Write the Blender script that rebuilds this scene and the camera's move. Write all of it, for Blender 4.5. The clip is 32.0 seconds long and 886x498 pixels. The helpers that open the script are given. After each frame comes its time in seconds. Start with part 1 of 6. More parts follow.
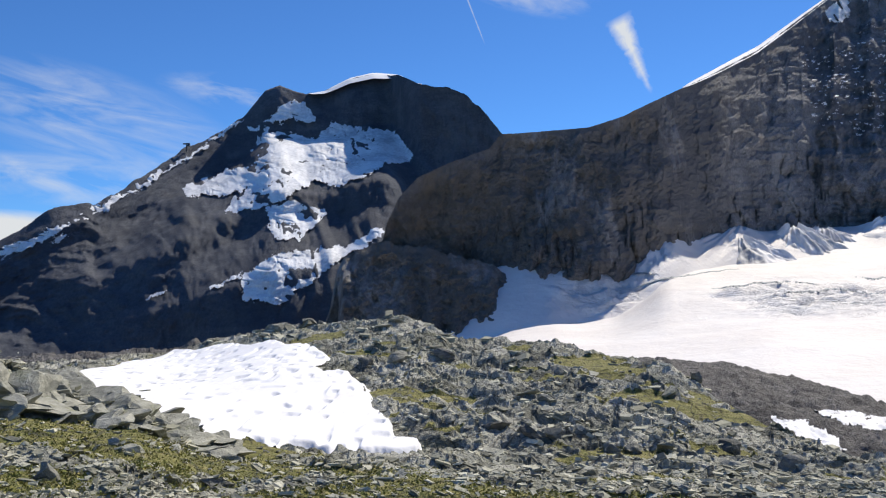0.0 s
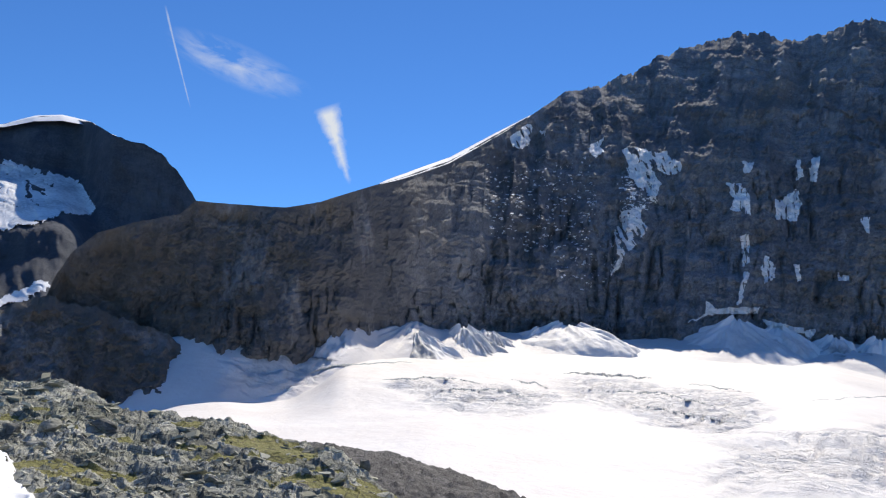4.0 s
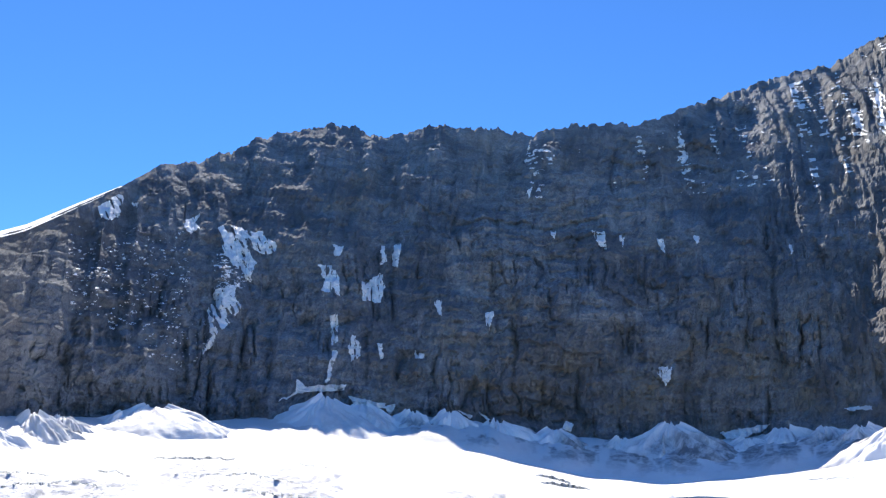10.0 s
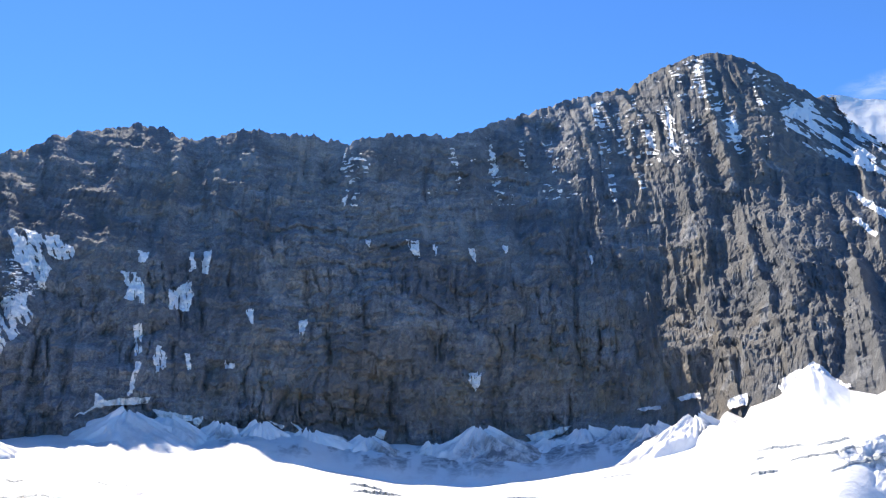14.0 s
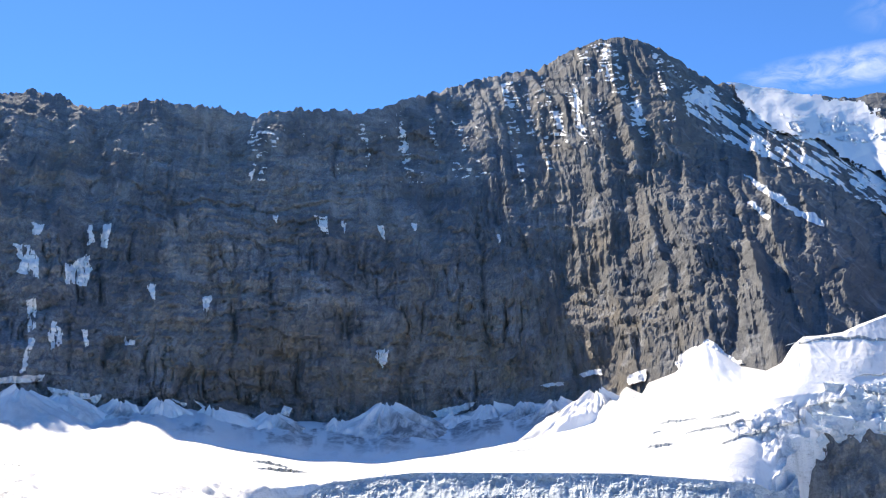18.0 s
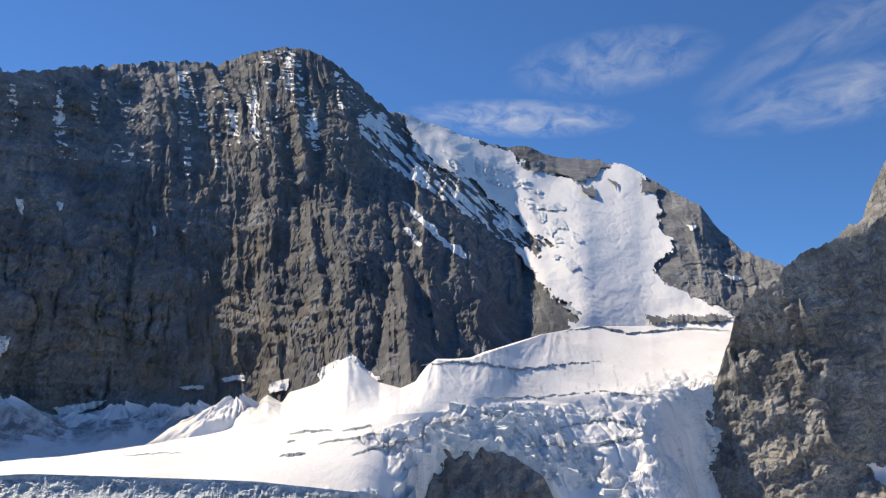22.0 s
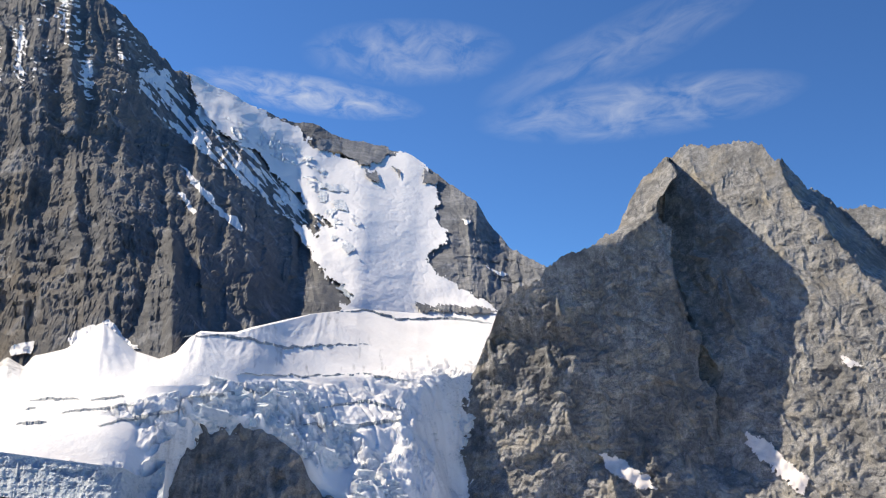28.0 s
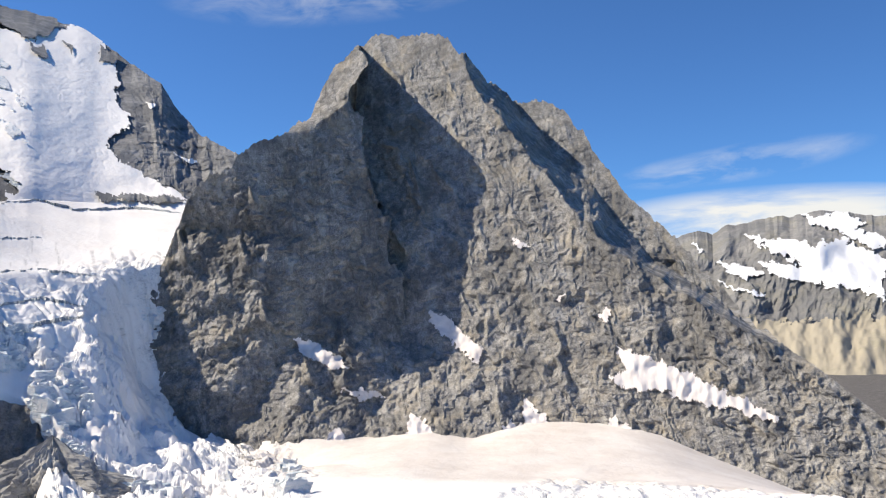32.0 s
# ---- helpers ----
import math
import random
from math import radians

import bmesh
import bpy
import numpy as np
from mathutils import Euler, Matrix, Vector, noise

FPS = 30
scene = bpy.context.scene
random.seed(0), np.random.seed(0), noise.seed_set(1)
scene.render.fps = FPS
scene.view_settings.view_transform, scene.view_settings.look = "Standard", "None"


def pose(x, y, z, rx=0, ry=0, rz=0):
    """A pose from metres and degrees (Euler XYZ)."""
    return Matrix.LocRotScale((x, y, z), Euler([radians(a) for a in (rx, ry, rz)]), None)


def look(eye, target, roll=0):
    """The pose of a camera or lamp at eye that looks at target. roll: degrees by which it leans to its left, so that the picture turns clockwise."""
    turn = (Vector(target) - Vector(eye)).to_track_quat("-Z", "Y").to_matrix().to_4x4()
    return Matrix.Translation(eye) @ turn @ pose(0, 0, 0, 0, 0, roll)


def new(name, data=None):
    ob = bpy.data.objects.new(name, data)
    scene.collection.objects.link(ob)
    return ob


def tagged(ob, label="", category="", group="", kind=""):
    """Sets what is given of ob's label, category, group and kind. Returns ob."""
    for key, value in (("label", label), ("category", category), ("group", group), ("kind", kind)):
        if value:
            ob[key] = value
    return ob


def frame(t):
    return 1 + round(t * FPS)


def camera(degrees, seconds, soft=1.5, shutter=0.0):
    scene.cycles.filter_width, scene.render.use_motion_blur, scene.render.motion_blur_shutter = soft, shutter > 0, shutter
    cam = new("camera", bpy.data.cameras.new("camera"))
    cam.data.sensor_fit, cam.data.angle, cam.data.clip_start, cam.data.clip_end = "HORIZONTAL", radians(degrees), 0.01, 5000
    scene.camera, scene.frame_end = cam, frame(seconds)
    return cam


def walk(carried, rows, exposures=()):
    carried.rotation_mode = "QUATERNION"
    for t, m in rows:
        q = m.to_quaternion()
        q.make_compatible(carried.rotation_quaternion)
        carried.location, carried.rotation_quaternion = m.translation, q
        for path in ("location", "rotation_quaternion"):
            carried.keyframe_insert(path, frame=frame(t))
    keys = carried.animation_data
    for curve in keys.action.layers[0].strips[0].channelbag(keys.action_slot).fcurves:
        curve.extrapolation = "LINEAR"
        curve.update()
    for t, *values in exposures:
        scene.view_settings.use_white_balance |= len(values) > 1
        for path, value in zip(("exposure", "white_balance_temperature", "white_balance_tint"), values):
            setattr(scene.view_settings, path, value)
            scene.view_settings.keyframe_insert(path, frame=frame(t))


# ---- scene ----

EYE = 1.65
PAN = [  # seconds, heading clockwise from +y, tilt up, lean
    (0, 0.00, 2.44, -1.89), (0.5, 2.01, 2.94, -1.28), (1, 4.41, 3.54, -0.63), (1.5, 7.02, 4.14, 0.07),
    (2, 9.64, 4.73, 0.95), (2.5, 12.24, 5.33, 1.89), (3, 14.87, 6.11, 2.66), (3.5, 17.48, 7.00, 3.21),
    (5.5, 27.59, 10.34, 2.85), (6, 30.07, 11.04, 2.71), (6.5, 32.56, 11.73, 2.34), (7, 34.85, 12.37, 2.08),
    (7.5, 36.99, 12.92, 1.74), (8, 38.86, 13.28, 1.47), (8.5, 40.59, 13.42, 1.17), (9, 42.41, 13.55, 0.86),
    (9.5, 44.29, 13.67, 0.51), (10, 46.16, 13.77, 0.10), (10.5, 47.98, 13.86, -0.19), (11, 49.80, 13.94, -0.46),
    (11.5, 51.64, 14.03, -0.84), (12, 53.50, 14.10, -1.23), (12.5, 55.08, 14.13, -1.53), (13, 56.41, 14.13, -1.88),
    (13.5, 57.48, 14.12, -2.06), (14, 58.48, 14.07, -2.24), (14.5, 59.60, 14.02, -2.43), (15, 60.90, 13.93, -2.68),
    (15.5, 62.22, 13.74, -2.84), (17.5, 64.44, 12.55, -3.03), (18, 64.47, 12.34, -2.83), (18.5, 65.28, 12.22, -2.41),
    (19, 67.97, 12.16, -2.05), (19.5, 71.75, 12.12, -1.83), (20, 75.22, 12.08, -1.64), (20.5, 78.80, 12.07, -1.39),
    (21, 82.20, 12.15, -0.98), (21.5, 84.97, 12.20, -0.64), (22, 86.76, 12.22, -0.28), (22.5, 87.61, 12.23, 0.08),
    (23, 87.77, 12.20, 0.54), (23.5, 87.91, 12.23, 1.05), (24, 88.11, 12.28, 1.63), (24.5, 88.34, 12.43, 2.38),
    (26.5, 93.58, 12.96, 3.28), (27, 96.19, 12.63, 3.06), (27.5, 98.79, 12.00, 2.68), (28, 101.40, 11.21, 2.20),
    (28.5, 103.99, 10.38, 1.78), (29, 106.56, 9.51, 1.35), (29.5, 109.12, 8.64, 1.03), (30, 111.67, 7.74, 0.73),
    (30.5, 114.14, 6.77, 0.37), (31, 116.58, 5.80, -0.02), (31.5, 119.03, 4.94, -0.45), (32, 121.30, 4.20, -0.85),
]


def bearing(az, el=0.0, r=1.0):
    a, e = radians(az), radians(el)
    return Vector((math.sin(a) * r, math.cos(a) * r, math.tan(e) * r))


cam = camera(53.2, 32.0, soft=1.2)
path = []
for t, yaw, tilt, lean in PAN:
    eye = Vector((-0.085 * min(t, 6.0), 0.0, EYE))
    path.append((t, look(eye, eye + bearing(yaw, tilt), lean)))
walk(cam, path, exposures=((0, 0.0, 6800, 10), (3, 0.0, 6800, 10), (6, 0.22, 6500, 10), (9, 0.52, 6400, 10), (13, 0.85, 6800, 10), (18.5, 0.85, 7200, 10), (20, 0.5, 7500, 10), (21, 0.12, 7600, 10), (24, 0.22, 7500, 10), (28, 0.3, 7400, 10), (32, 0.25, 7300, 10)))

# ---- light ----
SUN_AZ, SUN_EL = 35.0, 46.0
world = bpy.data.worlds.new("world")
scene.world = world
world.use_nodes = True
wn, wl = world.node_tree.nodes, world.node_tree.links
wn.clear()
sky = wn.new("ShaderNodeTexSky")
sky.sky_type, sky.sun_disc = "NISHITA", False
sky.sun_elevation, sky.sun_rotation = radians(SUN_EL), radians(SUN_AZ)
sky.altitude, sky.air_density, sky.dust_density, sky.ozone_density = 2800, 1.0, 0.12, 3.0
tint = wn.new("ShaderNodeMix")
tint.data_type, tint.blend_type = "RGBA", "MULTIPLY"
tint.inputs[0].default_value = 1.0
tint.inputs[7].default_value = (0.48, 0.92, 1.42, 1)
wl.new(sky.outputs[0], tint.inputs[6])
sky_colour = tint.outputs[2]


def wmath(op, a, b=0.0, clamp=False):
    n = wn.new("ShaderNodeMath")
    n.operation, n.use_clamp = op, clamp
    for s, v in zip(n.inputs, (a, b)):
        if isinstance(v, bpy.types.NodeSocket):
            wl.new(v, s)
        else:
            s.default_value = v
    return n.outputs[0]


# thin cirrus: soft fields of torn noise, each with a bearing, height, half sizes, lean and density
ray = wn.new("ShaderNodeTexCoord").outputs["Generated"]
split = wn.new("ShaderNodeSeparateXYZ")
wl.new(ray, split.inputs[0])
SKY_AZ = wmath("MULTIPLY", wmath("ARCTAN2", split.outputs[0], split.outputs[1]), 57.2958)
SKY_EL = wmath("MULTIPLY", wmath("ARCSINE", split.outputs[2]), 57.2958)


def sky_noise(scale, lean, sx, sy, detail=6):
    join = wn.new("ShaderNodeCombineXYZ")
    wl.new(wmath("MULTIPLY", wmath("ADD", SKY_AZ, wmath("MULTIPLY", SKY_EL, lean)), sx), join.inputs[0])
    wl.new(wmath("MULTIPLY", wmath("SUBTRACT", SKY_EL, wmath("MULTIPLY", SKY_AZ, lean)), sy), join.inputs[1])
    n = wn.new("ShaderNodeTexNoise")
    n.inputs["Scale"].default_value, n.inputs["Detail"].default_value, n.inputs["Roughness"].default_value = scale, detail, 0.6
    n.inputs["Distortion"].default_value = 0.6
    wl.new(join.outputs[0], n.inputs["Vector"])
    return n.outputs[0]


def cloud(az, el, wa, we, lean, density, scale=0.5, sx=0.5, sy=1.6, cut=0.42):
    da, de = wmath("SUBTRACT", SKY_AZ, az), wmath("SUBTRACT", SKY_EL, el)
    u = wmath("DIVIDE", da, wa)
    v = wmath("DIVIDE", wmath("SUBTRACT", de, wmath("MULTIPLY", da, lean)), we)
    fall = wmath("SUBTRACT", 1.0, wmath("ADD", wmath("MULTIPLY", u, u), wmath("MULTIPLY", v, v)), clamp=True)
    torn = wmath("MULTIPLY", wmath("SUBTRACT", sky_noise(scale, lean, sx, sy), cut), 3.2, clamp=True)
    return wmath("MULTIPLY", wmath("MULTIPLY", fall, torn), density)


CIRRUS = (
    cloud(-21, 10.5, 9, 3.4, -0.24, 0.6, 0.4, 0.3, 1.6, 0.38), cloud(-23, 7, 9, 1.6, -0.1, 0.7, 0.35), cloud(-13, 12.5, 5, 1.2, -0.15, 0.5, 0.5),
    cloud(6, 18.3, 5, 1.4, -0.25, 0.6, 0.5), cloud(92, 20.5, 8, 1.3, -0.06, 0.5, 0.7, 0.7, 1.4, 0.36), cloud(98.5, 23.6, 7.5, 2.2, 0.05, 0.28, 0.55, 0.8, 1.2, 0.38),
    cloud(114, 20.2, 11, 2.0, 0.08, 0.34, 0.5, 0.5, 1.4, 0.36), cloud(113, 24.0, 10, 2.2, 0.35, 0.17, 0.45, 0.5, 1.4, 0.36), cloud(142, 5.4, 12, 2.2, 0.0, 1.3, 0.3, 0.3, 1.6, 0.25), cloud(140, 9, 8, 1.2, 0.1, 0.5, 0.4),
    cloud(-27, 4.2, 5, 1.2, 0.0, 1.3, 0.3, 0.5, 1.6, 0.2),
)
veil = CIRRUS[0]
for c in CIRRUS[1:]:
    veil = wmath("ADD", veil, c)


def trail(az0, el0, az1, el1, w0, w1, density, ragged):
    """A straight trail between two directions, of half widths w0 and w1."""
    length = math.hypot(az1 - az0, el1 - el0)
    ca, ce = (az1 - az0) / length, (el1 - el0) / length
    da, de = wmath("SUBTRACT", SKY_AZ, az0), wmath("SUBTRACT", SKY_EL, el0)
    along = wmath("DIVIDE", wmath("ADD", wmath("MULTIPLY", da, ca), wmath("MULTIPLY", de, ce)), length)
    across = wmath("ABSOLUTE", wmath("SUBTRACT", wmath("MULTIPLY", da, ce), wmath("MULTIPLY", de, ca)))
    width = wmath("ADD", w0, wmath("MULTIPLY", along, w1 - w0))
    torn = wmath("MULTIPLY", wmath("SUBTRACT", sky_noise(1.4, 0.3, 1.0, 1.0), 0.5), ragged)
    body = wmath("MULTIPLY", wmath("SUBTRACT", wmath("ADD", width, torn), across), 1.6 / max(w0, 0.08), clamp=True)
    ends = wmath("MULTIPLY", wmath("MULTIPLY", along, 9.0, clamp=True), wmath("MULTIPLY", wmath("SUBTRACT", 1.0, along), 9.0, clamp=True))
    return wmath("MULTIPLY", wmath("MULTIPLY", body, ends), density)


veil = wmath("ADD", veil, trail(11.75, 16.5, 13.7, 11.6, 0.95, 0.15, 0.95, 0.7))
veil = wmath("ADD", veil, trail(1.0, 21.2, 3.2, 15.3, 0.1, 0.05, 0.4, 0.1), clamp=True)
mixed = wn.new("ShaderNodeMix")
mixed.data_type = "RGBA"
wl.new(veil, mixed.inputs[0])
wl.new(sky_colour, mixed.inputs[6])
mixed.inputs[7].default_value = (7.5, 8.0, 8.6, 1)
back = wn.new("ShaderNodeBackground")
back.inputs[1].default_value = 0.095
wout = wn.new("ShaderNodeOutputWorld")
wl.new(mixed.outputs[2], back.inputs[0])
wl.new(back.outputs[0], wout.inputs[0])
sun_data = bpy.data.lights.new("sun", "SUN")
sun_data.energy, sun_data.angle, sun_data.color = 5.0, radians(0.5), (1.0, 0.94, 0.84)
sun = new("sun", sun_data)
sun.matrix_world = look(bearing(SUN_AZ, SUN_EL, 3000), (0, 0, 0))

# ---- noise and mesh tools ----


def _hash(ix, iy, iz):
    h = (ix.astype(np.int64) * 374761393 + iy.astype(np.int64) * 668265263 + iz.astype(np.int64) * 2147483647) & 0xFFFFFFFF
    h = ((h ^ (h >> 13)) * 1274126177) & 0xFFFFFFFF
    h = ((h ^ (h >> 16)) * 2246822519) & 0xFFFFFFFF
    return ((h ^ (h >> 15)) & 0xFFFFFF) / 16777215.0


def vnoise(x, y, z=0.0, seed=0):
    """Smooth noise from -1 to 1 for arrays of points."""
    x, y, z = np.broadcast_arrays(np.asarray(x, float), np.asarray(y, float), np.asarray(z, float))
    fx, fy, fz = np.floor(x), np.floor(y), np.floor(z)
    ux, uy, uz = x - fx, y - fy, z - fz
    ux, uy, uz = (u * u * u * (u * (6 * u - 15) + 10) for u in (ux, uy, uz))
    ix, iy, iz = fx.astype(np.int64) + seed * 131, fy.astype(np.int64) + seed * 57, fz.astype(np.int64)
    flat = not np.any(z)
    out = 0.0
    for k in (0,) if flat else (0, 1):
        a = _hash(ix, iy, iz + k) * (1 - ux) + _hash(ix + 1, iy, iz + k) * ux
        b = _hash(ix, iy + 1, iz + k) * (1 - ux) + _hash(ix + 1, iy + 1, iz + k) * ux
        c = a * (1 - uy) + b * uy
        out = c if flat else out + c * (uz if k else 1 - uz)
    return out * 2 - 1


def fbm(x, y, z=0.0, octaves=4, gain=0.5, seed=0):
    total, amp, f = 0.0, 1.0, 1.0
    for k in range(octaves):
        total = total + amp * vnoise(np.asarray(x) * f, np.asarray(y) * f, np.asarray(z) * f, seed + k * 7)
        amp, f = amp * gain, f * 2.03
    return total


def ridged(x, y, z=0.0, octaves=4, gain=0.5, seed=0):
    """Sharp crests: near 1 on a crest, towards 0 in a gully."""
    total, amp, f, norm = 0.0, 1.0, 1.0, 0.0
    for k in range(octaves):
        total = total + amp * (1 - np.abs(vnoise(np.asarray(x) * f, np.asarray(y) * f, np.asarray(z) * f, seed + k * 7)))
        norm, amp, f = norm + amp, amp * gain, f * 2.03
    return total / norm


def smooth(a, b, x):
    t = np.clip((np.asarray(x, float) - a) / (b - a), 0, 1)
    return t * t * (3 - 2 * t)


def curve_of(*pairs):
    """A soft line through pairs of numbers."""
    px, py = np.array(pairs[0::2], float), np.array(pairs[1::2], float)
    return lambda x: np.interp(x, px, py)


def soft_of(*pairs, over=1.1):
    """The same with its corners rounded off."""
    px, py = np.array(pairs[0::2], float), np.array(pairs[1::2], float)
    return lambda x: sum(np.interp(np.asarray(x) + d, px, py) for d in np.linspace(-over, over, 9)) / 9


def cart(az, r, z):
    a = np.radians(az)
    return np.stack([np.sin(a) * r, np.cos(a) * r, np.broadcast_to(z, np.shape(r))], -1)


def angles(p):
    """Bearing and height angle of points, from the viewpoint."""
    return np.degrees(np.arctan2(p[..., 0], p[..., 1])), np.degrees(np.arctan2(p[..., 2] - EYE, np.hypot(p[..., 0], p[..., 1])))


def rise(el, r):
    return EYE + np.tan(np.radians(el)) * r


def faces_mesh(name, verts, quads, soft=False, attrs=None):
    """A mesh from arrays of corners and of four-sided faces; corners in no face fall away."""
    used = np.zeros(len(verts), bool)
    used[quads.ravel()] = True
    index = np.cumsum(used) - 1
    verts, quads = verts[used], index[quads]
    me = bpy.data.meshes.new(name)
    me.vertices.add(len(verts))
    me.vertices.foreach_set("co", verts.astype(np.float32).ravel())
    n, k = quads.shape
    me.loops.add(n * k)
    me.loops.foreach_set("vertex_index", quads.astype(np.int32).ravel())
    me.polygons.add(n)
    me.polygons.foreach_set("loop_start", np.arange(0, n * k, k, dtype=np.int32))
    me.update(calc_edges=True)
    me.polygons.foreach_set("use_smooth", np.full(n, soft))
    for key, values in (attrs or {}).items():
        a = me.attributes.new(key, "FLOAT", "POINT")
        a.data.foreach_set("value", np.asarray(values, np.float32).reshape(-1)[used])
    return me


def grid_quads(rows, cols, mask=None):
    i = np.arange(rows * cols).reshape(rows, cols)
    q = np.stack([i[:-1, :-1], i[:-1, 1:], i[1:, 1:], i[1:, :-1]], -1)
    return q[mask] if mask is not None else q.reshape(-1, 4)


def centres(g):
    return (g[:-1, :-1] + g[:-1, 1:] + g[1:, 1:] + g[1:, :-1]) / 4


def grid_part(name, g, material, parent=None, label="", soft=False, mask=None, attrs=None):
    """One mesh object from a grid of points (rows, columns, 3), or from its faces under a mask."""
    me = faces_mesh(name, g.reshape(-1, 3), grid_quads(*g.shape[:2], mask), soft, attrs)
    me.materials.append(material)
    ob = new(name, me)
    ob.parent = parent
    return tagged(ob, label)


def part(name, bm, material, parent=None, label=""):
    me = bpy.data.meshes.new(name)
    bm.to_mesh(me)
    bm.free()
    me.materials.append(material)
    ob = new(name, me)
    ob.parent = parent
    return tagged(ob, label)


def within(az, el, *outline):
    """Which directions lie in an outline, given as bearing, height, bearing, height..."""
    px, py = outline[0::2], outline[1::2]
    ins = np.zeros(np.shape(az), bool)
    for k in range(len(px)):
        x0, y0, x1, y1 = px[k - 1], py[k - 1], px[k], py[k]
        if y0 != y1:
            ins ^= ((y0 > el) != (y1 > el)) & (az < (x1 - x0) * (el - y0) / (y1 - y0) + x0)
    return ins


# ---- materials ----


class Nodes:
    """Short hand for building a node material."""

    def __init__(self, name):
        self.mat = bpy.data.materials.new(name)
        self.mat.use_nodes = True
        self.n, self.l = self.mat.node_tree.nodes, self.mat.node_tree.links
        self.bsdf = self.n["Principled BSDF"]
        self.pos = self.n.new("ShaderNodeNewGeometry").outputs["Position"]

    def put(self, socket, value):
        if isinstance(value, bpy.types.NodeSocket):
            self.l.new(value, socket)
        elif value is not None:
            socket.default_value = value

    def noise(self, scale, detail=4, rough=0.6, vector=None, out=0, distort=0.0):
        t = self.n.new("ShaderNodeTexNoise")
        self.put(t.inputs["Vector"], vector or self.pos)
        t.inputs["Scale"].default_value, t.inputs["Detail"].default_value = scale, detail
        t.inputs["Roughness"].default_value, t.inputs["Distortion"].default_value = rough, distort
        return t.outputs[out]

    def cells(self, scale, vector=None, feature="F1", out="Distance"):
        t = self.n.new("ShaderNodeTexVoronoi")
        t.feature = feature
        self.put(t.inputs["Vector"], vector or self.pos)
        t.inputs["Scale"].default_value = scale
        return t.outputs[out]

    def stretch(self, sx, sy, sz, vector=None):
        t = self.n.new("ShaderNodeMapping")
        self.put(t.inputs["Vector"], vector or self.pos)
        t.inputs["Scale"].default_value = (sx, sy, sz)
        return t.outputs[0]

    def math(self, op, a, b=0.0, clamp=False):
        t = self.n.new("ShaderNodeMath")
        t.operation, t.use_clamp = op, clamp
        self.put(t.inputs[0], a)
        self.put(t.inputs[1], b)
        return t.outputs[0]

    def ramp(self, value, *stops):
        t = self.n.new("ShaderNodeValToRGB")
        self.put(t.inputs[0], value)
        e = t.color_ramp.elements
        while len(e) < len(stops):
            e.new(0.5)
        for el, (at, c) in zip(e, stops):
            el.position = at
            el.color = (c, c, c, 1) if isinstance(c, (int, float)) else (*c, 1)
        return t.outputs[0]

    def mix(self, f, a, b, mode="MIX"):
        t = self.n.new("ShaderNodeMix")
        t.data_type, t.blend_type = "RGBA", mode
        for s, v in ((t.inputs[0], f), (t.inputs[6], a), (t.inputs[7], b)):
            self.put(s, (*v, 1) if isinstance(v, tuple) and len(v) == 3 else v)
        return t.outputs[2]

    def attr(self, name):
        t = self.n.new("ShaderNodeAttribute")
        t.attribute_name = name
        return t.outputs["Fac"]

    def up(self):
        g = self.n.new("ShaderNodeNewGeometry")
        s = self.n.new("ShaderNodeSeparateXYZ")
        self.l.new(g.outputs["Normal"], s.inputs[0])
        return s.outputs[2]

    def bump(self, height, distance, strength=1.0, normal=None):
        t = self.n.new("ShaderNodeBump")
        self.put(t.inputs["Height"], height)
        t.inputs["Distance"].default_value, t.inputs["Strength"].default_value = distance, strength
        if normal:
            self.put(t.inputs["Normal"], normal)
        return t.outputs[0]

    def done(self, color, rough=0.9, normal=None, spec=0.3):
        self.put(self.bsdf.inputs["Base Color"], (*color, 1) if isinstance(color, tuple) else color)
        self.put(self.bsdf.inputs["Roughness"], rough)
        self.bsdf.inputs["Specular IOR Level"].default_value = spec
        self.put(self.bsdf.inputs["Normal"], normal)
        return self.mat


